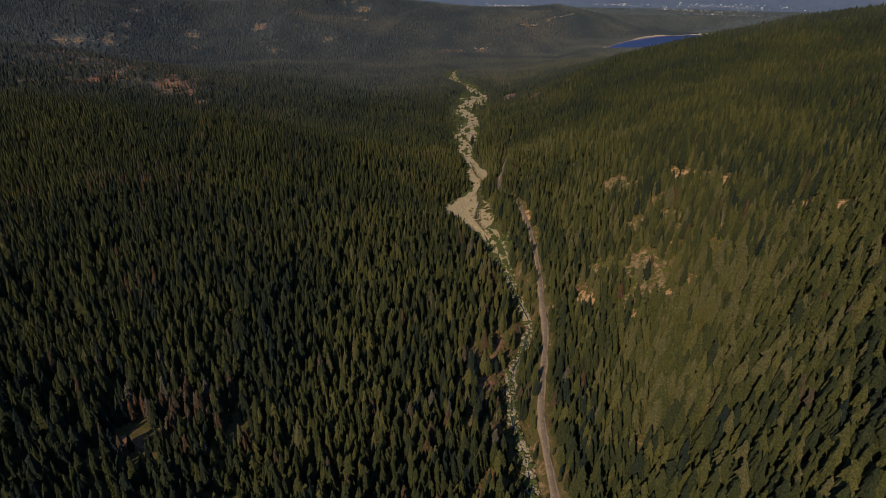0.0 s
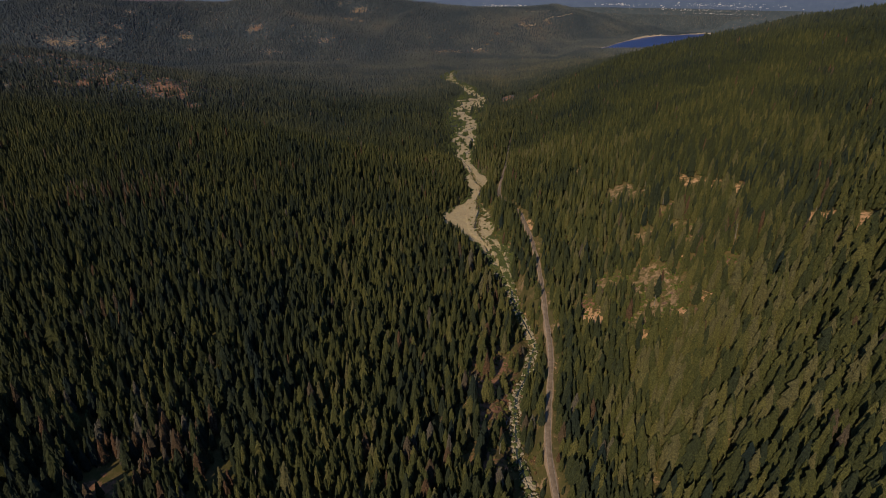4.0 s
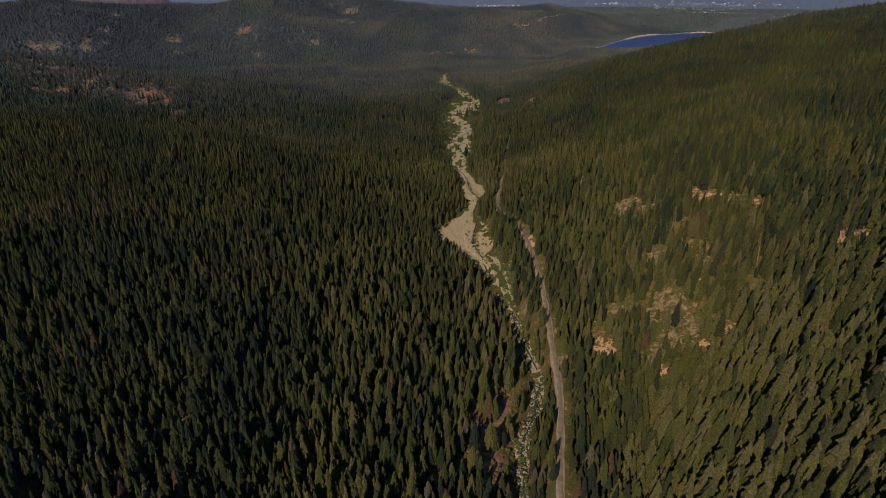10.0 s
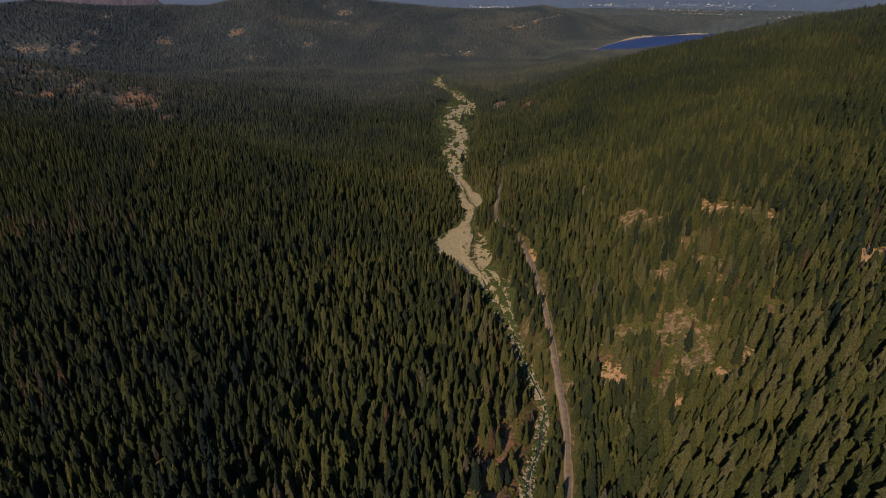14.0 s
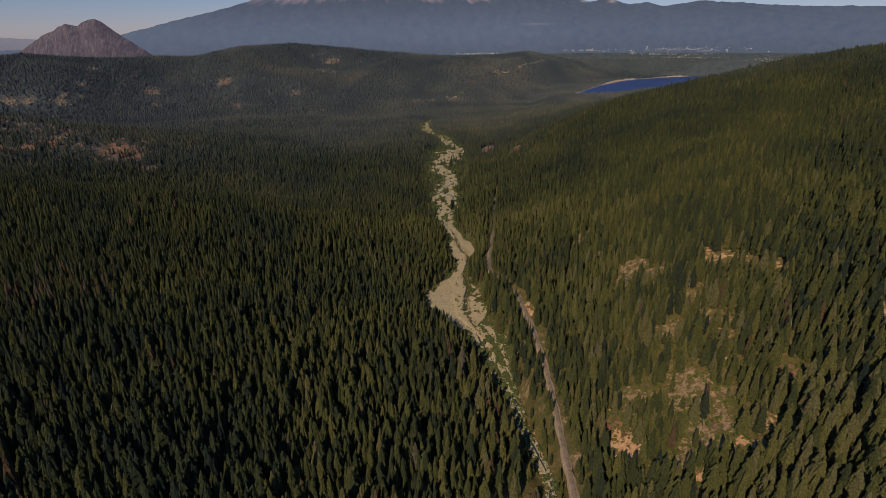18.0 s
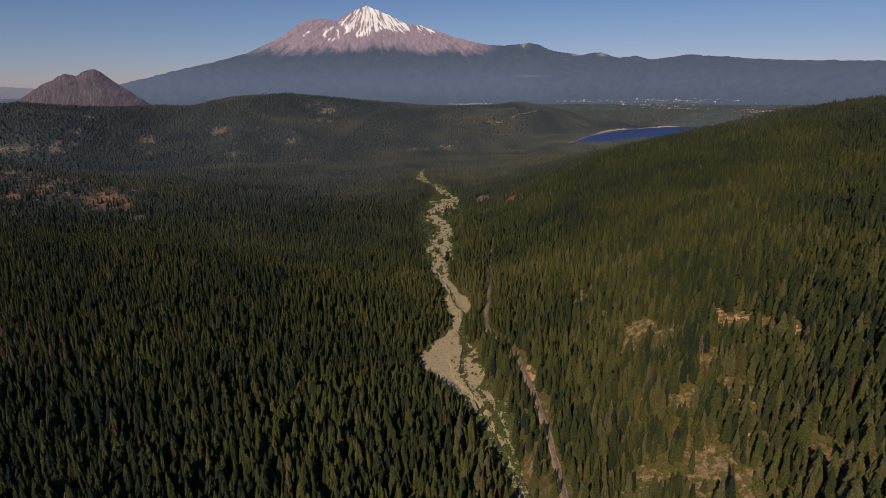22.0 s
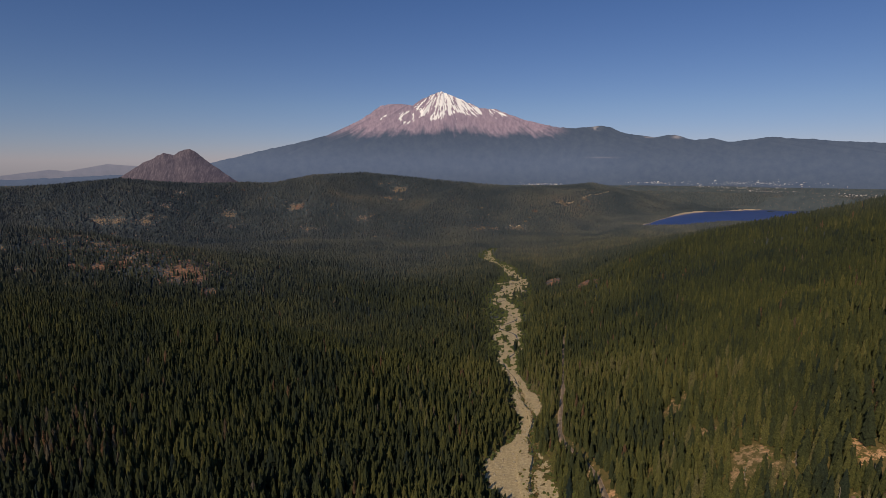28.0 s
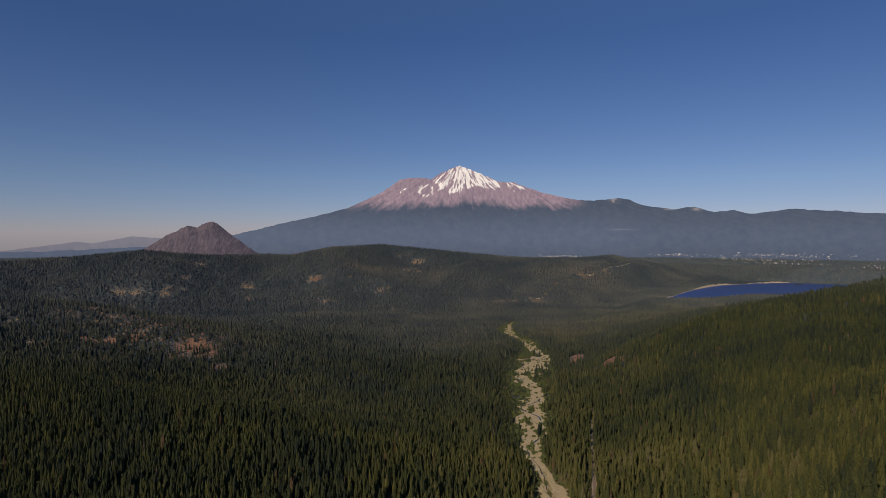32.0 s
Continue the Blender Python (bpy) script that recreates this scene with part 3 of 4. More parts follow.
def plant():
    """Where trees grow: x, y, height, tint, and how far from the middle of the flight."""
    rs = TREE_SEED
    out = []
    for lo, hi, gap in ((0, 400, 5.25), (400, 1100, 5.0), (1100, 2480, 6.6), (2480, 4520, 8.0)):
        g = np.arange(-hi, hi, gap)
        X, Y = np.meshgrid(g, g + HUB[1])
        X, Y = X.ravel() + rs.uniform(-0.48, 0.48, X.size) * gap, Y.ravel() + rs.uniform(-0.48, 0.48, X.size) * gap
        az, r = polar(X, Y)
        fan = np.degrees(np.arctan2(np.abs(X), Y + 40))
        ok = (r >= lo) & (r < hi) & (fan < np.where(Y < 700, 50, 45.5)) & (Y > 120) & ((r < 3560) | (az < -2.5)) & ((r < 4000) | (az < -9))
        out.append(np.stack([X[ok], Y[ok]], 1))
    # the woods go on behind the start of the flight
    X, Y = np.meshgrid(np.arange(-230, 290, 7.0), np.arange(-90, 121, 7.0))
    out.append(np.stack([X.ravel() + rs.uniform(-3, 3, X.size), Y.ravel() + rs.uniform(-3, 3, X.size)], 1))
    xy = np.concatenate(out)
    x, y = xy.T
    az, r = polar(x, y)
    keep = np.ones(len(x), bool)
    keep &= ~((bed_inside(x, y) > 0.02) & (y < 2600))
    keep &= ~((np.abs(x - river_x(y)) < river_half(y) + np.where(x < river_x(y), np.where(y > 620, 5.0, 4.5), 0.8)) & (y < 960))
    keep &= ~((np.abs(x - river_x(y)) < river_half(y) * 0.95) & (y > 960) & (y < 2550) & (rs.random(len(x)) < 0.75))
    side = x - road_x(y)
    keep &= ~((side > -4.0 + 0.7 * step(560, 600, y) + 1.5 * step(880, 910, y)) & (side < 4.2 - 1.3 * step(740, 780, y) - 1.7 * step(880, 910, y)) & (y < 1230))
    soil = np.maximum(np.maximum(patch(x, y, ORANGE) * 1.35, patch(x, y, RUSSET) * np.where(x < 62, 0.8, 1.15)), patch(x, y, TAN, 0.62) * np.where(y < 800, 1.3, 1.0))
    # trees left out on the camera's side of each scar, to fit its view of them
    below = np.maximum(np.maximum(patch(x + 2, y + 6, ORANGE) * 1.2, patch(x + 4, y + 12, ORANGE) * 1.0), patch(x + 2, y + 6, NEAR_TAN, 0.62) * 0.88) * (y < 800)
    below = np.maximum(below, patch(x + 10, y + 17, ORANGE) * 1.0 * (x > 285) * (y < 520))
    soil = np.maximum(np.maximum(soil, below), np.maximum(patch(x + 2, y + 16, FAR_RUSSET), patch(x + 4, y + 30, FAR_RUSSET) * 0.9) * (y > 1200) * (y < 2000))
    keep &= ~(soil + 0.5 * grain(x, y, 9, 41) + 0.25 * grain(x, y, 4, 48) > np.where(y > 1000, 0.50, 0.52))
    thin = 0.04 + (0.16 * step(0.3, 0.75, grain(x, y, 60, 42)) + 0.22 * step(0.2, 0.8, grain(x, y, 20, 43))) * (1 - 0.6 * step(350, 600, r))
    thin = thin + 0.48 * np.exp(-((x + 900) / 420) ** 2 - ((y - 1600) / 190) ** 2)
    thin = thin + 0.14 * open_slope(x, y)
    for cx, cy, cr in CLEARINGS:
        thin = thin + 0.5 * np.exp(-((x - cx) / (cr * 1.5)) ** 2 - ((y - cy) / (cr * 2.0)) ** 2)
    bank = river_x(y) - x
    thin = thin + (0.20 + 0.10 * step(325, 345, y) * (1 - step(440, 460, y))) * step(6, 14, bank) * (1 - step(38, 58, bank)) * (1 - step(560, 640, y))
    thin = thin + 0.25 * ((x > river_x(y)) & (x < road_x(y)) & (y > 470) & (y < 640))
    keep &= rs.random(len(x)) > thin
    keep &= ~((logging_near(x, y) < 9 + 6 * grain(x, y, 30, 63)) | (logging_near(x + 5, y + 16) < 7 + 8 * grain(x, y, 30, 64)))
    # the lake and its shore stay clear
    keep &= ~lake_near(x, y)
    x, y, r = x[keep], y[keep], r[keep]
    tall = 21.0 + 2.4 * grain(x, y, 40, 44) + 1.6 * grain(x, y, 300, 45) + rs.normal(0, 3.2, len(x))
    bank = np.abs(x - river_x(y)) - river_half(y)
    tall = tall * np.where((y > 600) & (y < 2600) & (x < river_x(y) + 8), 0.6 + 0.4 * step(4, 26, bank), np.where(x < river_x(y), 0.55, 0.85) + np.where(x < river_x(y), 0.45, 0.15) * step(3, 18, bank + 99 * (y > 2600)))
    tall = tall * np.where(y < 1000, np.where(x > road_x(y), 0.72 + 0.28 * step(6, 14, x - road_x(y)), 0.70 + 0.30 * step(7, 15, road_x(y) - x)), 1.0)
    tall = tall * (1 + 0.08 * step(150, 220, x) * (1 - step(430, 640, y)) + 0.20 * step(100, 130, x) * (1 - step(390, 460, y))) * (1 - 0.30 * open_slope(x, y))
    tall = np.clip(tall, 7, 34) * np.where(rs.random(len(x)) < 0.22, 0.62, 1.0) * (1 - 0.17 * step(300, 700, r) - 0.24 * step(2000, 3000, r)) * (1 - 0.35 * np.exp(-((x + 900) / 400) ** 2 - ((y - 1600) / 190) ** 2))
    tint = 0.42 + 0.20 * grain(x, y, 55, 46) + 0.14 * grain(x, y, 260, 47) + rs.normal(0, 0.17, len(x)) * (1 - 0.25 * step(350, 800, r)) + 0.05 * step(0, 160, x - river_x(y)) * (1 - step(600, 1000, y)) + 0.12 * open_slope(x, y) + (0.05 + rs.normal(0, 0.17, len(x))) * step(90, 120, x) * (1 - step(450, 800, y))
    # brightness of whole slopes and of the mid valley is put into the tint
    tint = tint + 0.09 - 0.10 * step(200, 300, x) * (1 - step(700, 1000, y)) - 0.08 * step(120, 260, -x) * (1 - step(500, 900, y)) + 0.10 * np.exp(-((x - 40) / 170) ** 2) * (1 - step(900, 1500, y)) - 0.08 * step(450, 1500, r) - 0.13 * step(80, 230, x - river_x(y)) * step(750, 1300, y) * (1 - step(1450, 2000, r))
    tint = np.where(r > 2300, 0.42 + 0.32 * grain(x, y, 110, 58) + 0.25 * grain(x, y, 320, 59) + rs.normal(0, 0.07, len(x)), tint)
    # brighter light put into the tint of the woods between the flank and the lake
    tint = tint + 0.20 * step(30, 130, x - river_x(y)) * step(1400, 2000, r) * step(3900, 3300, r)
    tint = np.clip(tint, 0.0, 0.93)
    ill = rs.random(len(x))
    dying = np.exp(-((x + 165) / 34) ** 2 - ((y - 268) / 30) ** 2) + np.exp(-((x + 340) / 40) ** 2 - ((y - 610) / 40) ** 2)
    tint = np.where(rs.random(len(x)) < 0.45 * dying, rs.uniform(0.94, 1.0, len(x)), tint)
    creekside = (np.abs(x - river_x(y) + 22) < 24) & (y < 640)
    tint = np.where(ill < (0.009 + 0.03 * step(0.35, 0.8, grain(x, y, 34, 49))) * (1 - 0.7 * step(600, 1500, r)) + 0.10 * creekside, rs.uniform(0.95, 1.0, len(x)), tint)
    tint = np.where(creekside & (ill > 0.55), rs.uniform(0.80, 0.95, len(x)), tint)
    return x, y, tall, tint, r


# ---- lake: shape in degrees from the hub, laid on its level ----
LAKE_FAR = np.array([(-15.7, -6.0), (-16.4, -5.8), (-17.4, -5.42), (-18.5, -5.08), (-19.5, -4.82), (-21.0, -4.6),
                     (-22.0, -4.5), (-24.0, -4.33), (-26.0, -4.18), (-29.0, -4.12), (-34.0, -4.2)])
LAKE_NEAR = np.array([(-15.7, -6.02), (-16.6, -5.98), (-19.6, -5.82), (-22.6, -5.35), (-28.0, -5.1), (-34.0, -5.1)])


def on_level(az, el, z):
    d = (z - HUB[2]) / np.tan(np.radians(el))
    return HUB[0] - np.sin(np.radians(az)) * d, HUB[1] + np.cos(np.radians(az)) * d


def lake_near(x, y):
    az, r = polar(x, y)
    far = (LAKE_Z - HUB[2]) / np.tan(np.radians(np.interp(-az, -LAKE_FAR[:, 0], LAKE_FAR[:, 1])))
    close = (LAKE_Z - HUB[2]) / np.tan(np.radians(np.interp(-az, -LAKE_NEAR[:, 0], LAKE_NEAR[:, 1])))
    return (az < -15.4) & (az > -36) & (r > close - 10) & (r < far + 30)


def build_lake():
    az = np.linspace(-15.7, -34, 220)
    far = np.interp(-az, -LAKE_FAR[:, 0], LAKE_FAR[:, 1]) + 0.03 * grain(az, az * 0, 0.5, 51)
    close = np.interp(-az, -LAKE_NEAR[:, 0], LAKE_NEAR[:, 1])
    rows = [on_level(az, close * (1 - k) + far * k, LAKE_Z) for k in (0, 0.33, 0.67, 1)]
    X, Y = np.stack([p[0] for p in rows], 1), np.stack([p[1] for p in rows], 1)
    me = raw_mesh("lake", np.stack([X.ravel(), Y.ravel(), np.full(X.size, LAKE_Z)], 1), lattice(len(az), 4), [lake_water], smooth=True)
    tagged(new("lake_water", me), "calm deep blue lake among wooded hills", "water", kind="structure")
    # sandy strip on the far shore
    k = len(az)
    wide = 6 + 26 * np.exp(-((az + 19.3) / 1.2) ** 2) + 16 * np.exp(-((az + 24.0) / 0.9) ** 2) + 5 * grain(az, az * 0 + 3, 0.7, 52)
    d = np.hypot(X[:, 3] - HUB[0], Y[:, 3] - HUB[1])
    rows = []
    bank = 2.2 + 8.0 * np.exp(-((az + 19.6) / 1.5) ** 4) + 5.5 * np.exp(-((az + 24.6) / 1.3) ** 4) + 1.2 * grain(az, az * 0 + 7, 0.4, 53)
    bank = bank * (0.75 + 0.55 * grain(az, az * 0 + 2, 0.22, 54))
    for o, h in ((-3, -0.1), (0.35, 0.35), (0.75, 0.8), (1.0, 1.0)):
        s = 1 + (o if o < 0 else o * wide) / d
        rows.append(((X[:, 3] - HUB[0]) * s + HUB[0], (Y[:, 3] - HUB[1]) * s + HUB[1], LAKE_Z + h * np.maximum(bank, 1.0)))
    P = np.stack([np.stack(p, 1) for p in rows], 1).reshape(-1, 3)
    tagged(new("lake_shore", raw_mesh("lake_shore", P, lattice(k, 4), [sand], smooth=True)), "dry tan sand strip along the lake shore", "shore", kind="structure")


build_lake()


# ---- forest ----
def build_forest():
    x, y, tall, tint, r = plant()
    z = land(x, y) - 0.3
    turn = TREE_SEED.uniform(0, 6.28, len(x))
    girth = tall * TREE_SEED.uniform(0.74, 1.06, len(x)) * np.where(tall < 14, 1.15, 1.0) * (1 - 0.06 * step(350, 600, r) + 0.18 * step(1050, 1700, r) + 0.38 * step(2200, 2900, r))
    form = TREE_SEED.integers(0, 6, len(x))
    spots = np.stack([x, y, z, girth, tall, turn, form], 1)
    # single trees: the stretch by creek and road that the flight passes closest
    close = np.hypot(x - 40, y - 300)
    single = np.zeros(len(x), bool)
    single[np.argsort(close)[:300]] = True
    near = (r < 400) & (y > 121) & ~single
    middle = (r >= 400) & (r < 640) & (y > 121) & ~single
    wide = ((r >= 640) | (y <= 121)) & (r < 1100) & ~single
    broad = (r >= 1100) & (r < 2480)
    slims = (1, 0.85, 1.1, 0.95, 1.2, 0.8)
    forms = [[conifer_form(10 + i, 9, 5, 0, slim=s) for i, s in enumerate(slims)], [conifer_form(30 + i, 5, 4, 0, slim=s) for i, s in enumerate(slims)],
             [conifer_form(40 + i, 3, 3, 0, slim=s) for i, s in enumerate(slims)], [far_conifer(50 + i, 3, 2) for i in range(6)], [far_conifer(70 + i, 3, 1) for i in range(6)]]
    # distance haze is put into the needle colour, rising towards the far hill
    haze_mix = step(650, 2900, r + 260 * grain(x, y, 330, 57) + 350 * step(250, -500, x) - 150 - 150 * step(250, 700, x) * step(3500, 2900, r))
    for sel, fs, label in ((near, forms[0], "dense grove of dark green firs and pines on the valley sides"), (middle, forms[1], "dense green conifer forest on the middle slopes"),
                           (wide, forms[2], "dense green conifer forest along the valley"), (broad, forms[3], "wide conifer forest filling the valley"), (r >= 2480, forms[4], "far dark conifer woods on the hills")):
        scatter("conifer_forest", fs, spots[sel], [needles if fs is forms[0] or fs is forms[1] else needles_wide, bark], label, "forest", tint=tint[sel], more=("haze_mix", haze_mix[sel]))
    return spots[single]


def single_trees(spots):
    kinds = []
    for i, s in enumerate((1, 0.85, 1.1, 0.95, 1.2, 0.8)):
        v, f, _ = conifer_form(90 + i, 12, 8, 0, slim=s)
        crown = raw_mesh("crown", v, f, [needles_single])
        tv = conifer_form(90 + i, 1, 3, 7)
        k = tv[2] == 1
        trunk = raw_mesh("trunk", tv[0], tv[1][k], [bark])
        kinds.append((trunk, crown))
    for s in spots:
        trunk, crown = kinds[int(s[6])]
        ob = new("conifer_tree")
        ob.matrix_world = Matrix.LocRotScale(Vector(s[:3]), Euler((0, 0, s[5])), Vector((s[3], s[3], s[4])))
        size = "tall" if s[4] > 17 else "young" if s[4] < 11 else "mid-sized"
        tagged(ob, size + " olive-green conifer with pointed crown near the creek", "tree", "conifers beside the creek and road")
        part("trunk", trunk, ob)
        part("crown", crown, ob)


single_trees(build_forest())


def build_shrubs():
    rs = np.random.default_rng(33)
    y = np.concatenate([rs.uniform(-100, 1000, 3000), rs.uniform(535, 660, 1300), rs.uniform(1000, 2560, 7600)])
    x = river_x(y) + rs.uniform(-1.4, 1.4, len(y)) * (river_half(y) + 3)
    b = bed_inside(x, y)
    ok = (b < 0.18) & (b > np.where(y > 1000, -2.2, -0.7))
    ok |= (y > 1000) & (rs.random(len(y)) < 0.16)
    ok &= np.abs(x - road_x(y)) > 5
    x, y = x[ok], y[ok]
    w = rs.uniform(1.6, 4.2, len(x)) * np.where(y > 1000, 1.35, 1.0)
    spots = np.stack([x, y, land(x, y) - 0.2, w, w, rs.uniform(0, 6.28, len(x)), rs.integers(0, 4, len(x))], 1)
    scatter("streamside_shrubs", [broad_bush(s) for s in range(4)], spots, [shrub], "low olive willows and alders along the creek", "shrubs")


build_shrubs()


def build_brush():
    """Low brush on the open slope, on the creek's brown bank and among the stones of the bar."""
    rs = np.random.default_rng(44)
    x = np.concatenate([rs.normal(185, 52, 4600), rs.uniform(10, 62, 1500), rs.uniform(50, 82, 320), river_x(np.linspace(470, 790, 760)) + rs.uniform(-0.6, 1.05, 760) * river_half(np.linspace(470, 790, 760)),
                        stream_x(np.linspace(640, 960, 620)) + rs.normal(1.0, 2.4, 620)])
    y = np.concatenate([rs.normal(440, 80, 4600), rs.uniform(230, 600, 1500), rs.uniform(590, 770, 320), np.linspace(470, 790, 760), np.linspace(640, 960, 620)])
    w = np.concatenate([rs.uniform(1.0, 3.0, 4600), rs.uniform(1.0, 3.2, 1500), rs.uniform(1.2, 4.0, 320), rs.uniform(0.7, 2.4, 760), rs.uniform(0.6, 1.9, 620)])
    soil = np.maximum(patch(x, y, ORANGE), patch(x, y, TAN)) + 0.4 * grain(x, y, 6, 95)
    on_bar = np.arange(len(x)) >= 6420
    ok = np.where(on_bar, (grain(x, y, 11, 96) > 0.12) & ((x > river_x(y)) | (y < 625)) | (np.arange(len(x)) >= 7180), soil < 0.62) & (np.abs(x - road_x(y)) > 4.5) & ((np.abs(x - river_x(y)) > river_half(y)) | on_bar)
    x, y, w = x[ok], y[ok], w[ok]
    spots = np.stack([x, y, land(x, y) - 0.2 + 0.5 * on_bar[ok], w, w * rs.uniform(0.8, 1.3, len(x)), rs.uniform(0, 6.28, len(x)), rs.integers(0, 4, len(x))], 1)
    scatter("slope_brush", [broad_bush(s) for s in range(4)], spots, [brush_leaf], "low olive and brown brush on the open slopes", "brush",
            tint=np.clip(0.4 + 0.35 * (x < 62) + rs.normal(0, 0.2, len(x)), 0, 1))


build_brush()


def build_outcrops():
    """Pale rocks among the thin trees of the left hill and on the open right slope."""
    rs = np.random.default_rng(66)
    x = np.concatenate([rs.normal(-900, 190, 900), rs.normal(-675, 55, 150), rs.normal(195, 40, 160)])
    y = np.concatenate([rs.normal(1560, 90, 900), rs.normal(1470, 50, 150), rs.normal(470, 70, 160)])
    w = np.concatenate([rs.uniform(1.2, 4.0, 900), rs.uniform(1.0, 3.2, 150), rs.uniform(0.6, 1.8, 160)])
    spots = np.stack([x, y, land(x, y) + 0.1 * w, w, w, rs.uniform(0, 6.28, len(x)), rs.integers(0, 4, len(x))], 1)
    forms = [(*mesh_arrays(m), np.zeros(len(m.polygons), int)) for m in ROCKS]
    scatter("rock_outcrops", forms, spots, [outcrop], "brownish rock outcrops among thin trees on the hill", "rocks")
    # pale stones in the far clearings
    x = np.concatenate([rs.normal(cx, cr * 0.9, 30) for cx, cy, cr in CLEARINGS])
    y = np.concatenate([rs.normal(cy, cr * 0.6, 30) for cx, cy, cr in CLEARINGS])
    k = 260
    a, d = np.radians(rs.uniform(-9, 42, k)), rs.uniform(2650, 3450, k)
    x, y = np.append(x, HUB[0] - np.sin(a) * d), np.append(y, HUB[1] + np.cos(a) * d)
    w = rs.uniform(1.5, 4.5, len(x))
    spots = np.stack([x, y, land(x, y) + 0.3 * w, w, w * 1.2, rs.uniform(0, 6.28, len(x)), rs.integers(0, 4, len(x))], 1)
    # spoil along the logging road
    k = rs.random((len(LOGGING), 34))
    ends = np.array(LOGGING, float)
    p = (ends[:, None, 0] + (ends[:, 1] - ends[:, 0])[:, None] * k[:, :, None]).reshape(-1, 2) + rs.normal(0, 3.5, (len(LOGGING) * 34, 2))
    p = p[grain(p[:, 0], p[:, 1], 22, 65) > -0.25]
    w = rs.uniform(1.5, 3.6, len(p))
    spoil = np.stack([p[:, 0], p[:, 1], land(p[:, 0], p[:, 1]) + 0.3 * w, w * 1.6, w, rs.uniform(0, 6.28, len(p)), rs.integers(0, 4, len(p))], 1)
    scatter("road_spoil", forms, spoil, [sand], "pale spoil heaps along a far logging road", "rocks")
    scatter("clearing_stones", forms, spots, [pale_rock], "pale stones strewn over far forest clearings", "rocks")


build_outcrops()


# ---- dead wood ----
def pole_mesh(name, r0, r1, length, sides=6):
    v, f = [], []
    for k, (z, r) in enumerate(((0, r0), (length * 0.55, (r0 + r1) * 0.5), (length, r1))):
        for i in range(sides):
            a = 6.2832 * i / sides
            v.append((r * math.cos(a) + 0.05 * k * (k - 1), r * math.sin(a), z))
    for k in range(2):
        for i in range(sides):
            j = (i + 1) % sides
            f.append((k * sides + i, k * sides + j, (k + 1) * sides + j, (k + 1) * sides + i))
    return raw_mesh(name, np.array(v), np.array(f), [dead_wood], smooth=True)


def build_dead_wood():
    rs = np.random.default_rng(91)
    trunk, stub = pole_mesh("trunk", 0.34, 0.10, 1.0), pole_mesh("branch", 0.07, 0.03, 1.0, 4)
    for k in range(70):
        if k < 40:
            x, y = rs.normal(210, 45), rs.normal(540, 100)
        elif k < 58:
            x, y = rs.normal(22, 12), rs.uniform(260, 560)
        else:
            x, y = rs.normal(-190, 60), rs.normal(380, 60)
        if abs(x - road_x(y)) < 7 or abs(x - river_x(y)) < river_half(y) + 3:
            continue
        h = rs.uniform(8, 15)
        ob = new("dead_tree")
        ob.matrix_world = pose(x, y, float(land(x, y)) - 0.4, rs.normal(0, 4), rs.normal(0, 4), rs.uniform(0, 360))
        tagged(ob, "bare grey dead tree standing on the slope", "dead tree", "standing dead trees")
        part("trunk", trunk, ob).scale = (1, 1, h)
        for i in range(7):
            b = part("branch", stub, ob)
            g = h * (0.35 + 0.09 * i)
            b.location = (0, 0, g)
            b.rotation_euler = (radians(75 + rs.normal(0, 12)), 0, rs.uniform(0, 6.28))
            b.scale = (1, 1, 2.4 * (1 - 0.1 * i))
    for k in range(16):
        y = rs.uniform(270, 620)
        x = river_x(y) + rs.normal(0, 3.5)
        h = rs.uniform(7, 13)
        ob = new("fallen_log", trunk)
        ob.matrix_world = pose(x, y, float(max(land(x, y), river_z(y) - 0.4)) + 0.95, 90 + rs.normal(0, 3), 0, rs.uniform(0, 360)) @ Matrix.Diagonal((1, 1, h, 1))
        tagged(ob, "weathered grey log lying across the creek boulders", "log", "logs in the creek")


build_dead_wood()


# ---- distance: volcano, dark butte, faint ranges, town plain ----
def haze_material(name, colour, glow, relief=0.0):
    """Far rock and woods seen through miles of air: colour(nodes, links) gives the surface, glow the haze painted on it
    as emission.
    """
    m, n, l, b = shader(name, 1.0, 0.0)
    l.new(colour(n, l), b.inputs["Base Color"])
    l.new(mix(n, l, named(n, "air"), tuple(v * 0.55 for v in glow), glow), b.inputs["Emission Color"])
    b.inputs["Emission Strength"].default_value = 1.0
    if relief:
        bump(n, l, b, noise_node(n, l, 30.0, 6.0), 0.7, relief)
    return m


def volcano_colour(n, l):
    rock = ramp(n, l, noise_node(n, l, 24.0, 8.0, 0.75, stretch=(1, 1, 0.35)), [(0.3, (0.185, 0.122, 0.142)), (0.5, (0.275, 0.190, 0.212)), (0.7, (0.385, 0.28, 0.30))])
    woods = ramp(n, l, noise_node(n, l, 60.0, 6.0, 0.7), [(0.3, (0.012, 0.020, 0.026)), (0.7, (0.035, 0.045, 0.048))])
    col = mix(n, l, named(n, "rock"), woods, rock)
    col = mix(n, l, named(n, "pale"), col, (0.42, 0.36, 0.32))
    return mix(n, l, named(n, "snow"), col, (0.90, 0.87, 0.82))


def butte_colour(n, l):
    return ramp(n, l, noise_node(n, l, 16.0, 8.0, 0.8, stretch=(1.5, 0.3, 0.3)), [(0.35, (0.044, 0.037, 0.044)), (0.5, (0.088, 0.072, 0.080)), (0.64, (0.18, 0.146, 0.150))])


def range_colour(n, l):
    return ramp(n, l, noise_node(n, l, 90.0, 5.0), [(0.3, (0.10, 0.11, 0.13)), (0.7, (0.16, 0.16, 0.18))])


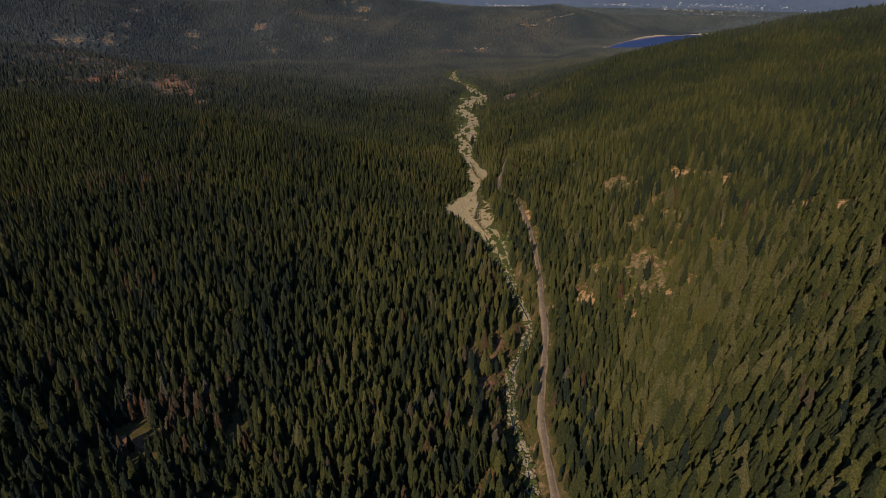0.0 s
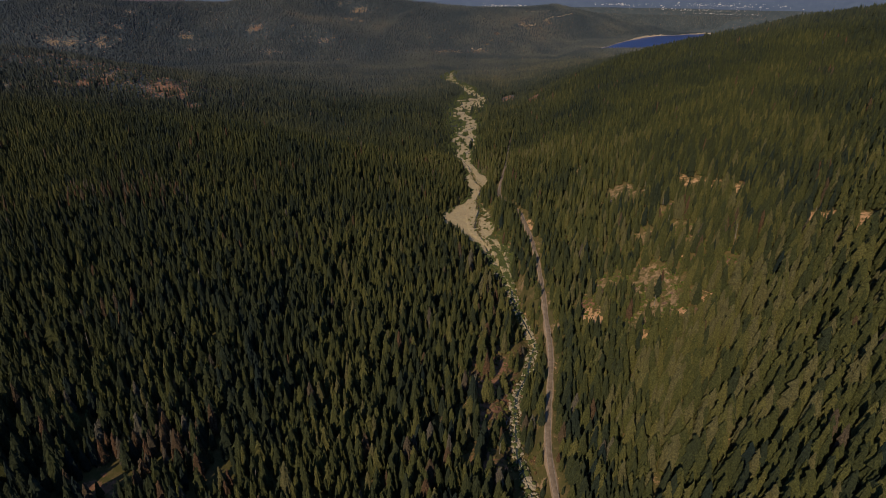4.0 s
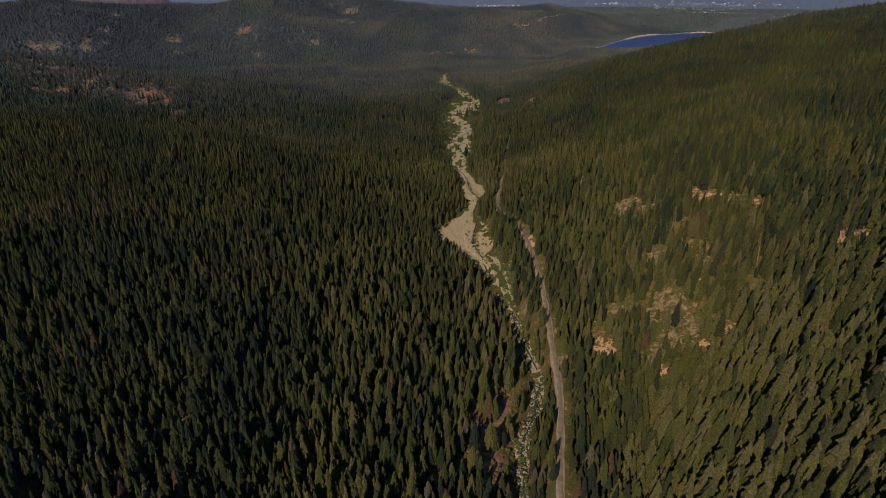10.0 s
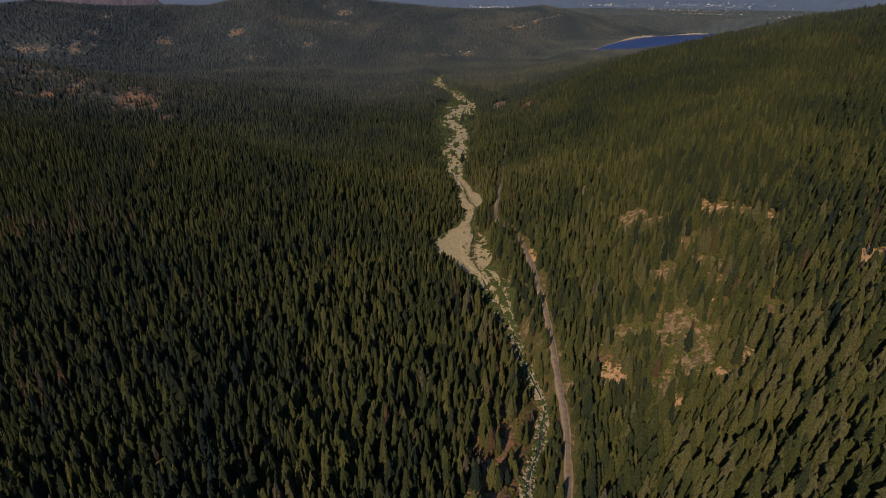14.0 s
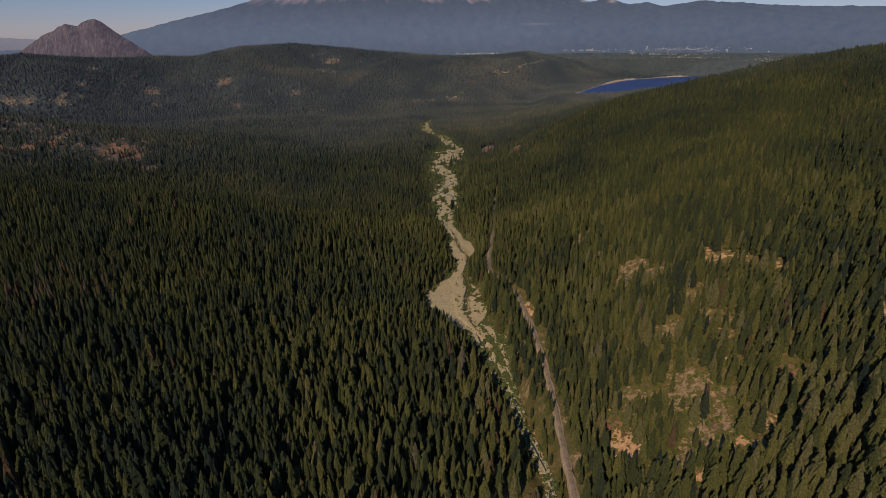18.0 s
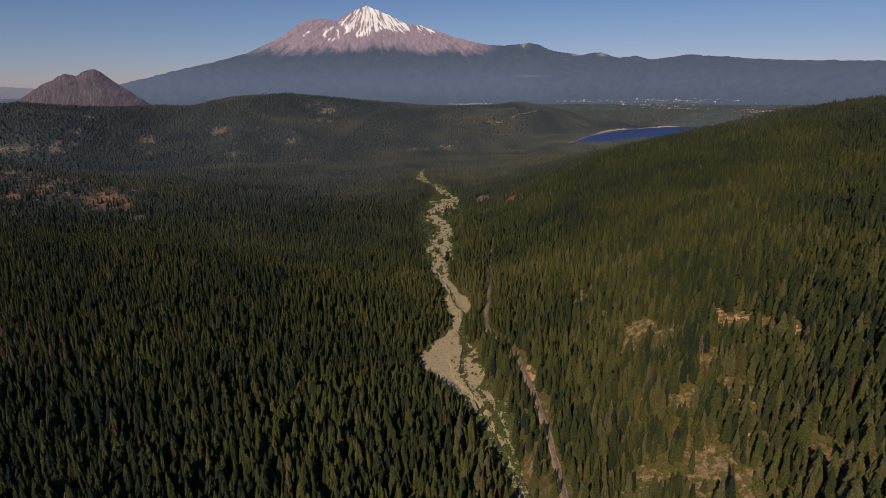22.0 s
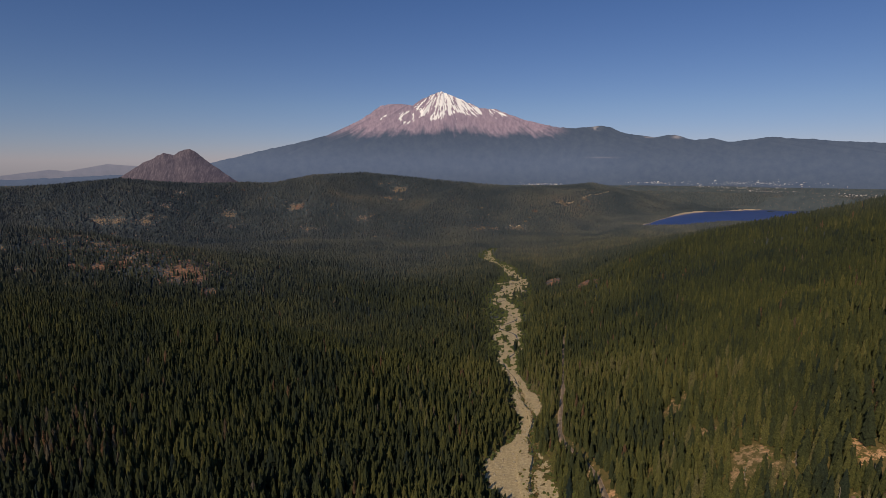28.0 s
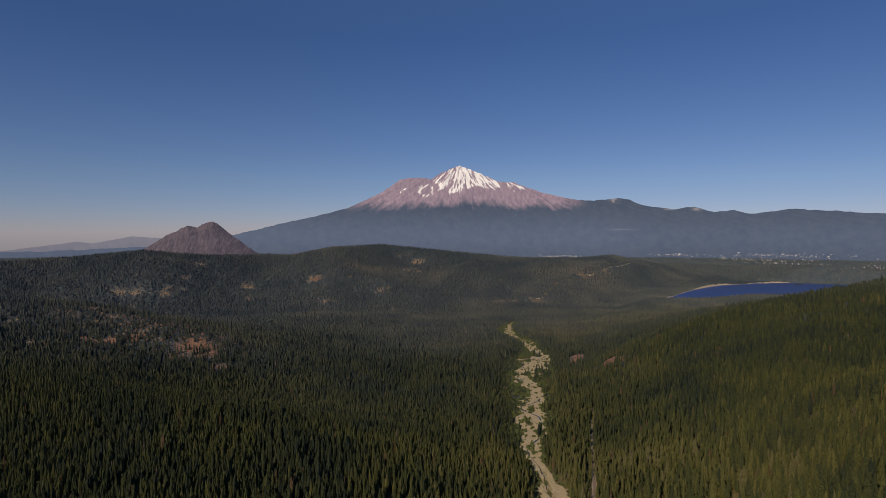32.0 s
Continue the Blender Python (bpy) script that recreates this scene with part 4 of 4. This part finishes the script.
VOLCANO_TOP = np.array([
    (50, -1.6), (40, -1.5), (30, -1.1), (26.5, -0.42), (25, -0.03), (21.3, 0.9), (18.1, 1.64), (14.8, 2.5), (13.2, 3.24), (11.5, 4.09), (10.3, 4.94), (9.76, 5.32),
    (8.06, 5.52), (6.64, 5.36), (5.8, 5.92), (4.83, 6.37), (3.8, 6.7), (2.95, 6.36), (1.82, 5.91), (0.12, 5.11), (-1.57, 4.98), (-2.7, 4.52), (-4.35, 3.95), (-7.1, 3.3),
    (-9.24, 3.11), (-11.35, 3.35), (-12.4, 3.22), (-13.7, 2.61), (-16.4, 2.2), (-18.1, 2.43), (-19.8, 1.89), (-21.4, 2.06), (-22.7, 1.69), (-25.9, 2.07), (-29.1, 1.81),
    (-32.4, 1.52), (-42, 1.2), (-52, 0.8)])[::-1]


def backdrop_sheet(name, az, top, bottom, r0, r1, rows, mat, label, gully=0.0, extra=None):
    """A mountain side as a sheet that climbs from r0 to r1, with gullies. Degrees from the hub."""
    v = np.linspace(0, 1, rows)
    A, V = np.meshgrid(az, v, indexing="ij")
    el = bottom[:, None] + (top - bottom)[:, None] * V
    r = r0 + (r1 - r0) * V + gully * step(0.45, 0.8, V) * (grain((A - 3.9) / (7.6 - el) * 7, el * 0.7, 1.0, 61) + 0.5 * grain((A - 3.9) / (7.6 - el) * 19, el * 1.5, 1.0, 62))
    x, y = HUB[0] - np.sin(np.radians(A)) * r, HUB[1] + np.cos(np.radians(A)) * r
    z = HUB[2] + r * np.tan(np.radians(el))
    # air sets the strength of the emitted haze: most low down, less rightward
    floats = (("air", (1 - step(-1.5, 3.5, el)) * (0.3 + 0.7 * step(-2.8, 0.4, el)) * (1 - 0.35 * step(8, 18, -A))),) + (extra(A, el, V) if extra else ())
    me = raw_mesh(name, np.stack([x.ravel(), y.ravel(), z.ravel()], 1), lattice(len(az), rows), [mat], smooth=True,
                  floats=[(k, w.ravel()) for k, w in floats])
    return tagged(new(name, me), label, "mountain", kind="structure")


def volcano_cover(A, el, V):
    """Where rock, pale talus and summer snow lie on the volcano."""
    chute = (A - 3.7) / (9.5 - el)
    line = 2.95 + 0.22 * grain(A, A * 0, 1.1, 71) + 0.24 * grain(chute * 26 + 0.8 * grain(A, el, 0.8, 70), el * 0.8, 1.0, 72) + 0.16 * grain(chute * 60, el * 1.2, 1.0, 79) - 0.03 * np.abs(A - 3.5)
    rock = step(-0.55, 0.6, el - line + 0.25 * grain(A, el * 1.6, 0.7, 76) + 0.12 * grain(A, el * 1.6, 0.22, 78)) * (1 - step(6.0, 9.0, -A)) * (1 - step(15.5, 19, A))
    # streaks run down the fall line from the summit, broken by ribs of rock
    fan = (A - 3.7) / (7.6 - el)
    lean = np.sign(A - 3.4)
    ribs = 0.55 * grain(fan * 6 + 0.4 * el * lean, el * 0.8, 1.0, 77) + 0.6 * grain(fan * 14 + 0.5 * el, el * 1.3, 1.0, 73) + 0.75 * grain(fan * 30 - 0.6 * el, el * 1.9, 1.0, 74) + 0.55 * grain(A * 1.3 + 0.7 * (el - 5) * lean, el * 0.7, 0.17, 75)
    roof = np.interp(A, [-0.1, 0.8, 1.9, 3.0, 3.65, 5.2, 6.2, 6.4], [4.75, 5.85, 6.35, 6.9, 7.1, 6.1, 5.6, 5.4])
    hem = np.interp(A, [-0.1, 0.9, 1.7, 2.4, 3.3, 4.6, 5.8, 6.4], [4.3, 4.1, 4.45, 4.65, 4.15, 3.95, 4.35, 4.9])
    body = step(-0.12, 0.22, roof - el) * step(-0.2, 0.3, el - hem - 0.15 * grain(A, el, 0.35, 67)) * step(-0.25, 0.2, 6.5 - A) * step(-0.25, 0.25, A + 0.05)
    body = body * (1 - 0.45 * np.exp(-((A - 3.05 + 0.5 * (6.2 - el)) / 0.13) ** 2) * step(5.2, 5.5, el) - 0.4 * np.exp(-((A - 4.6 - 0.9 * (6.0 - el)) / 0.09) ** 2))
    west = np.exp(-((np.hypot(A - 7.2, (el - 4.25) * 1.3) - 0.66) / 0.22) ** 2) * 1.02
    east = step(-0.4, 0.3, 0.4 - A) * step(-0.5, 0.3, A + 2.4) * np.exp(-((el - 4.75 - 0.22 * (A + 1)) / 0.36) ** 2) * 0.80
    flank = np.exp(-((A - 9.05 + 1.35 * (el - 4.62)) / 0.16) ** 2 - ((el - 4.62) / 0.36) ** 4) * 0.8 + np.exp(-((A - 9.67) / 0.16) ** 2 - ((el - 3.92) / 0.16) ** 2) * 0.8 + np.exp(-((A - 10.0) / 0.18) ** 2 - ((el - 4.9) / 0.22) ** 2) * 0.7
    snow = step(0.44, 0.58, 1.06 * body + west + 1.2 * east + flank + 0.78 * ribs - 0.40 - 0.10 * (body < 0.2))
    snow = snow * step(3.3, 3.7, el)
    pale = 0.75 * np.exp(-((A + 11.1) / 0.3) ** 2 - ((el - 3.12) / 0.2) ** 2) * step(-0.3, 0.4, grain(A * 2.2 + el, el, 0.3, 69)) + 0.55 * np.exp(-((A + 15.2) / 1.1) ** 2 - ((el - 2.2) / 0.07) ** 2) * step(-0.1, 0.5, grain(A, el, 0.35, 68)) + 0.6 * np.exp(-((A + 18.3) / 0.3) ** 2 - ((el - 2.2) / 0.13) ** 2)
    pale = pale + 0.18 * np.exp(-((A + 11.8) / 1.2) ** 2 - ((el - 0.35) / 0.06) ** 2)
    return ("rock", rock), ("snow", snow), ("pale", np.clip(pale, 0, 1))


def build_distance():
    az = np.concatenate([np.arange(-50, -8, 0.2), np.arange(-8, 13, 0.05), np.arange(15, 46, 0.2)])
    top = np.interp(az, VOLCANO_TOP[:, 0], VOLCANO_TOP[:, 1]) + 0.04 * grain(az, az * 0, 0.35, 81) + 0.02 * grain(az, az * 0, 0.12, 82)
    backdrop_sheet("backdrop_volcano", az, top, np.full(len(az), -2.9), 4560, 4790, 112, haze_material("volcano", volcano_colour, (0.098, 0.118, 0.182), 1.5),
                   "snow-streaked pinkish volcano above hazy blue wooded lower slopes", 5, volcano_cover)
    az = np.arange(21.5, 35.5, 0.07)
    knots = np.array([(21.5, -3.2), (23.7, -1.75), (25.5, -0.4), (26.6, 0.52), (27.0, 0.86), (27.4, 1.03), (27.85, 0.98), (28.3, 0.78), (28.75, 0.48), (29.1, 0.62), (29.6, 0.66), (30.0, 0.46), (30.5, 0.15), (31.3, -0.24), (33.3, -1.55), (35.5, -3.0)])
    top = np.interp(az, knots[:, 0], knots[:, 1]) + 0.05 * grain(az, az * 0, 0.3, 83)
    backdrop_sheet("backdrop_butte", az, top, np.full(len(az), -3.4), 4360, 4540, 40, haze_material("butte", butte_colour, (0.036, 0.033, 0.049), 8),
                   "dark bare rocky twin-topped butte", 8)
    az = np.arange(24, 62, 0.2)
    knots = np.array([(24, -0.7), (29.4, -0.55), (31.3, -0.52), (34, -0.30), (37, -0.9), (38.2, -0.75), (40.6, -1.1), (43.5, -1.5), (62, -1.8)])
    top = np.interp(az, knots[:, 0], knots[:, 1]) + 0.03 * grain(az, az * 0, 0.8, 84)
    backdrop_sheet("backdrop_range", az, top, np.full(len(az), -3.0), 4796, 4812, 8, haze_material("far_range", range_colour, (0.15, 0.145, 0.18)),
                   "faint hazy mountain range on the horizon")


build_distance()


def build_town():
    """Small pale buildings, far off on the plain beyond the lake."""
    rs = np.random.default_rng(55)
    v = np.array([(-1, -0.7, 0), (1, -0.7, 0), (1, 0.7, 0), (-1, 0.7, 0), (-1, -0.7, 1), (1, -0.7, 1), (1, 0.7, 1), (-1, 0.7, 1), (-1, 0, 1.6), (1, 0, 1.6)], float)
    f = np.array([(0, 1, 5), (0, 5, 4), (1, 2, 6), (1, 6, 5), (2, 3, 7), (2, 7, 6), (3, 0, 4), (3, 4, 7), (4, 5, 9), (4, 9, 8), (6, 7, 8), (6, 8, 9), (4, 8, 7), (5, 6, 9)])
    mi = np.array([0] * 8 + [1] * 4 + [0] * 2)
    rows = []
    for a, e, sa, se, k in ((-6.0, -2.28, 1.6, 0.10, 120), (-16.8, -2.0, 2.2, 0.10, 90), (-25.0, -1.95, 4.2, 0.18, 170), (-23.5, -2.35, 3.4, 0.10, 110), (-25.5, -2.6, 2.6, 0.07, 70), (-32.2, -2.75, 1.4, 0.12, 70)):
        rows.append(np.stack([rs.normal(a, sa * 0.6, k), rs.normal(e, se * 0.6, k)], 1))
    p = np.concatenate(rows)
    r = np.clip(4520 + (p[:, 1] + 2.7) * 60, 4440, 4556)
    x, y = HUB[0] - np.sin(np.radians(p[:, 0])) * r, HUB[1] + np.cos(np.radians(p[:, 0])) * r
    w = rs.gamma(1.6, 0.8, len(x)) + 0.8
    z = HUB[2] + r * np.tan(np.radians(p[:, 1]))
    z = np.maximum(z, land(x, y))
    spots = np.stack([x, y, z, w, w * 0.5, rs.uniform(0, 3.1, len(x)), np.zeros(len(x))], 1)
    wall = plain_material("town_walls", [(0.3, (0.6, 0.56, 0.5)), (0.7, (0.85, 0.82, 0.78))], 30.0)
    roof = plain_material("town_roofs", [(0.3, (0.35, 0.28, 0.25)), (0.7, (0.62, 0.58, 0.55))], 30.0)
    scatter("town_buildings", [(v, f, mi)], spots, [wall, roof], "scattered pale houses of a town on the plain", "town")


build_town()
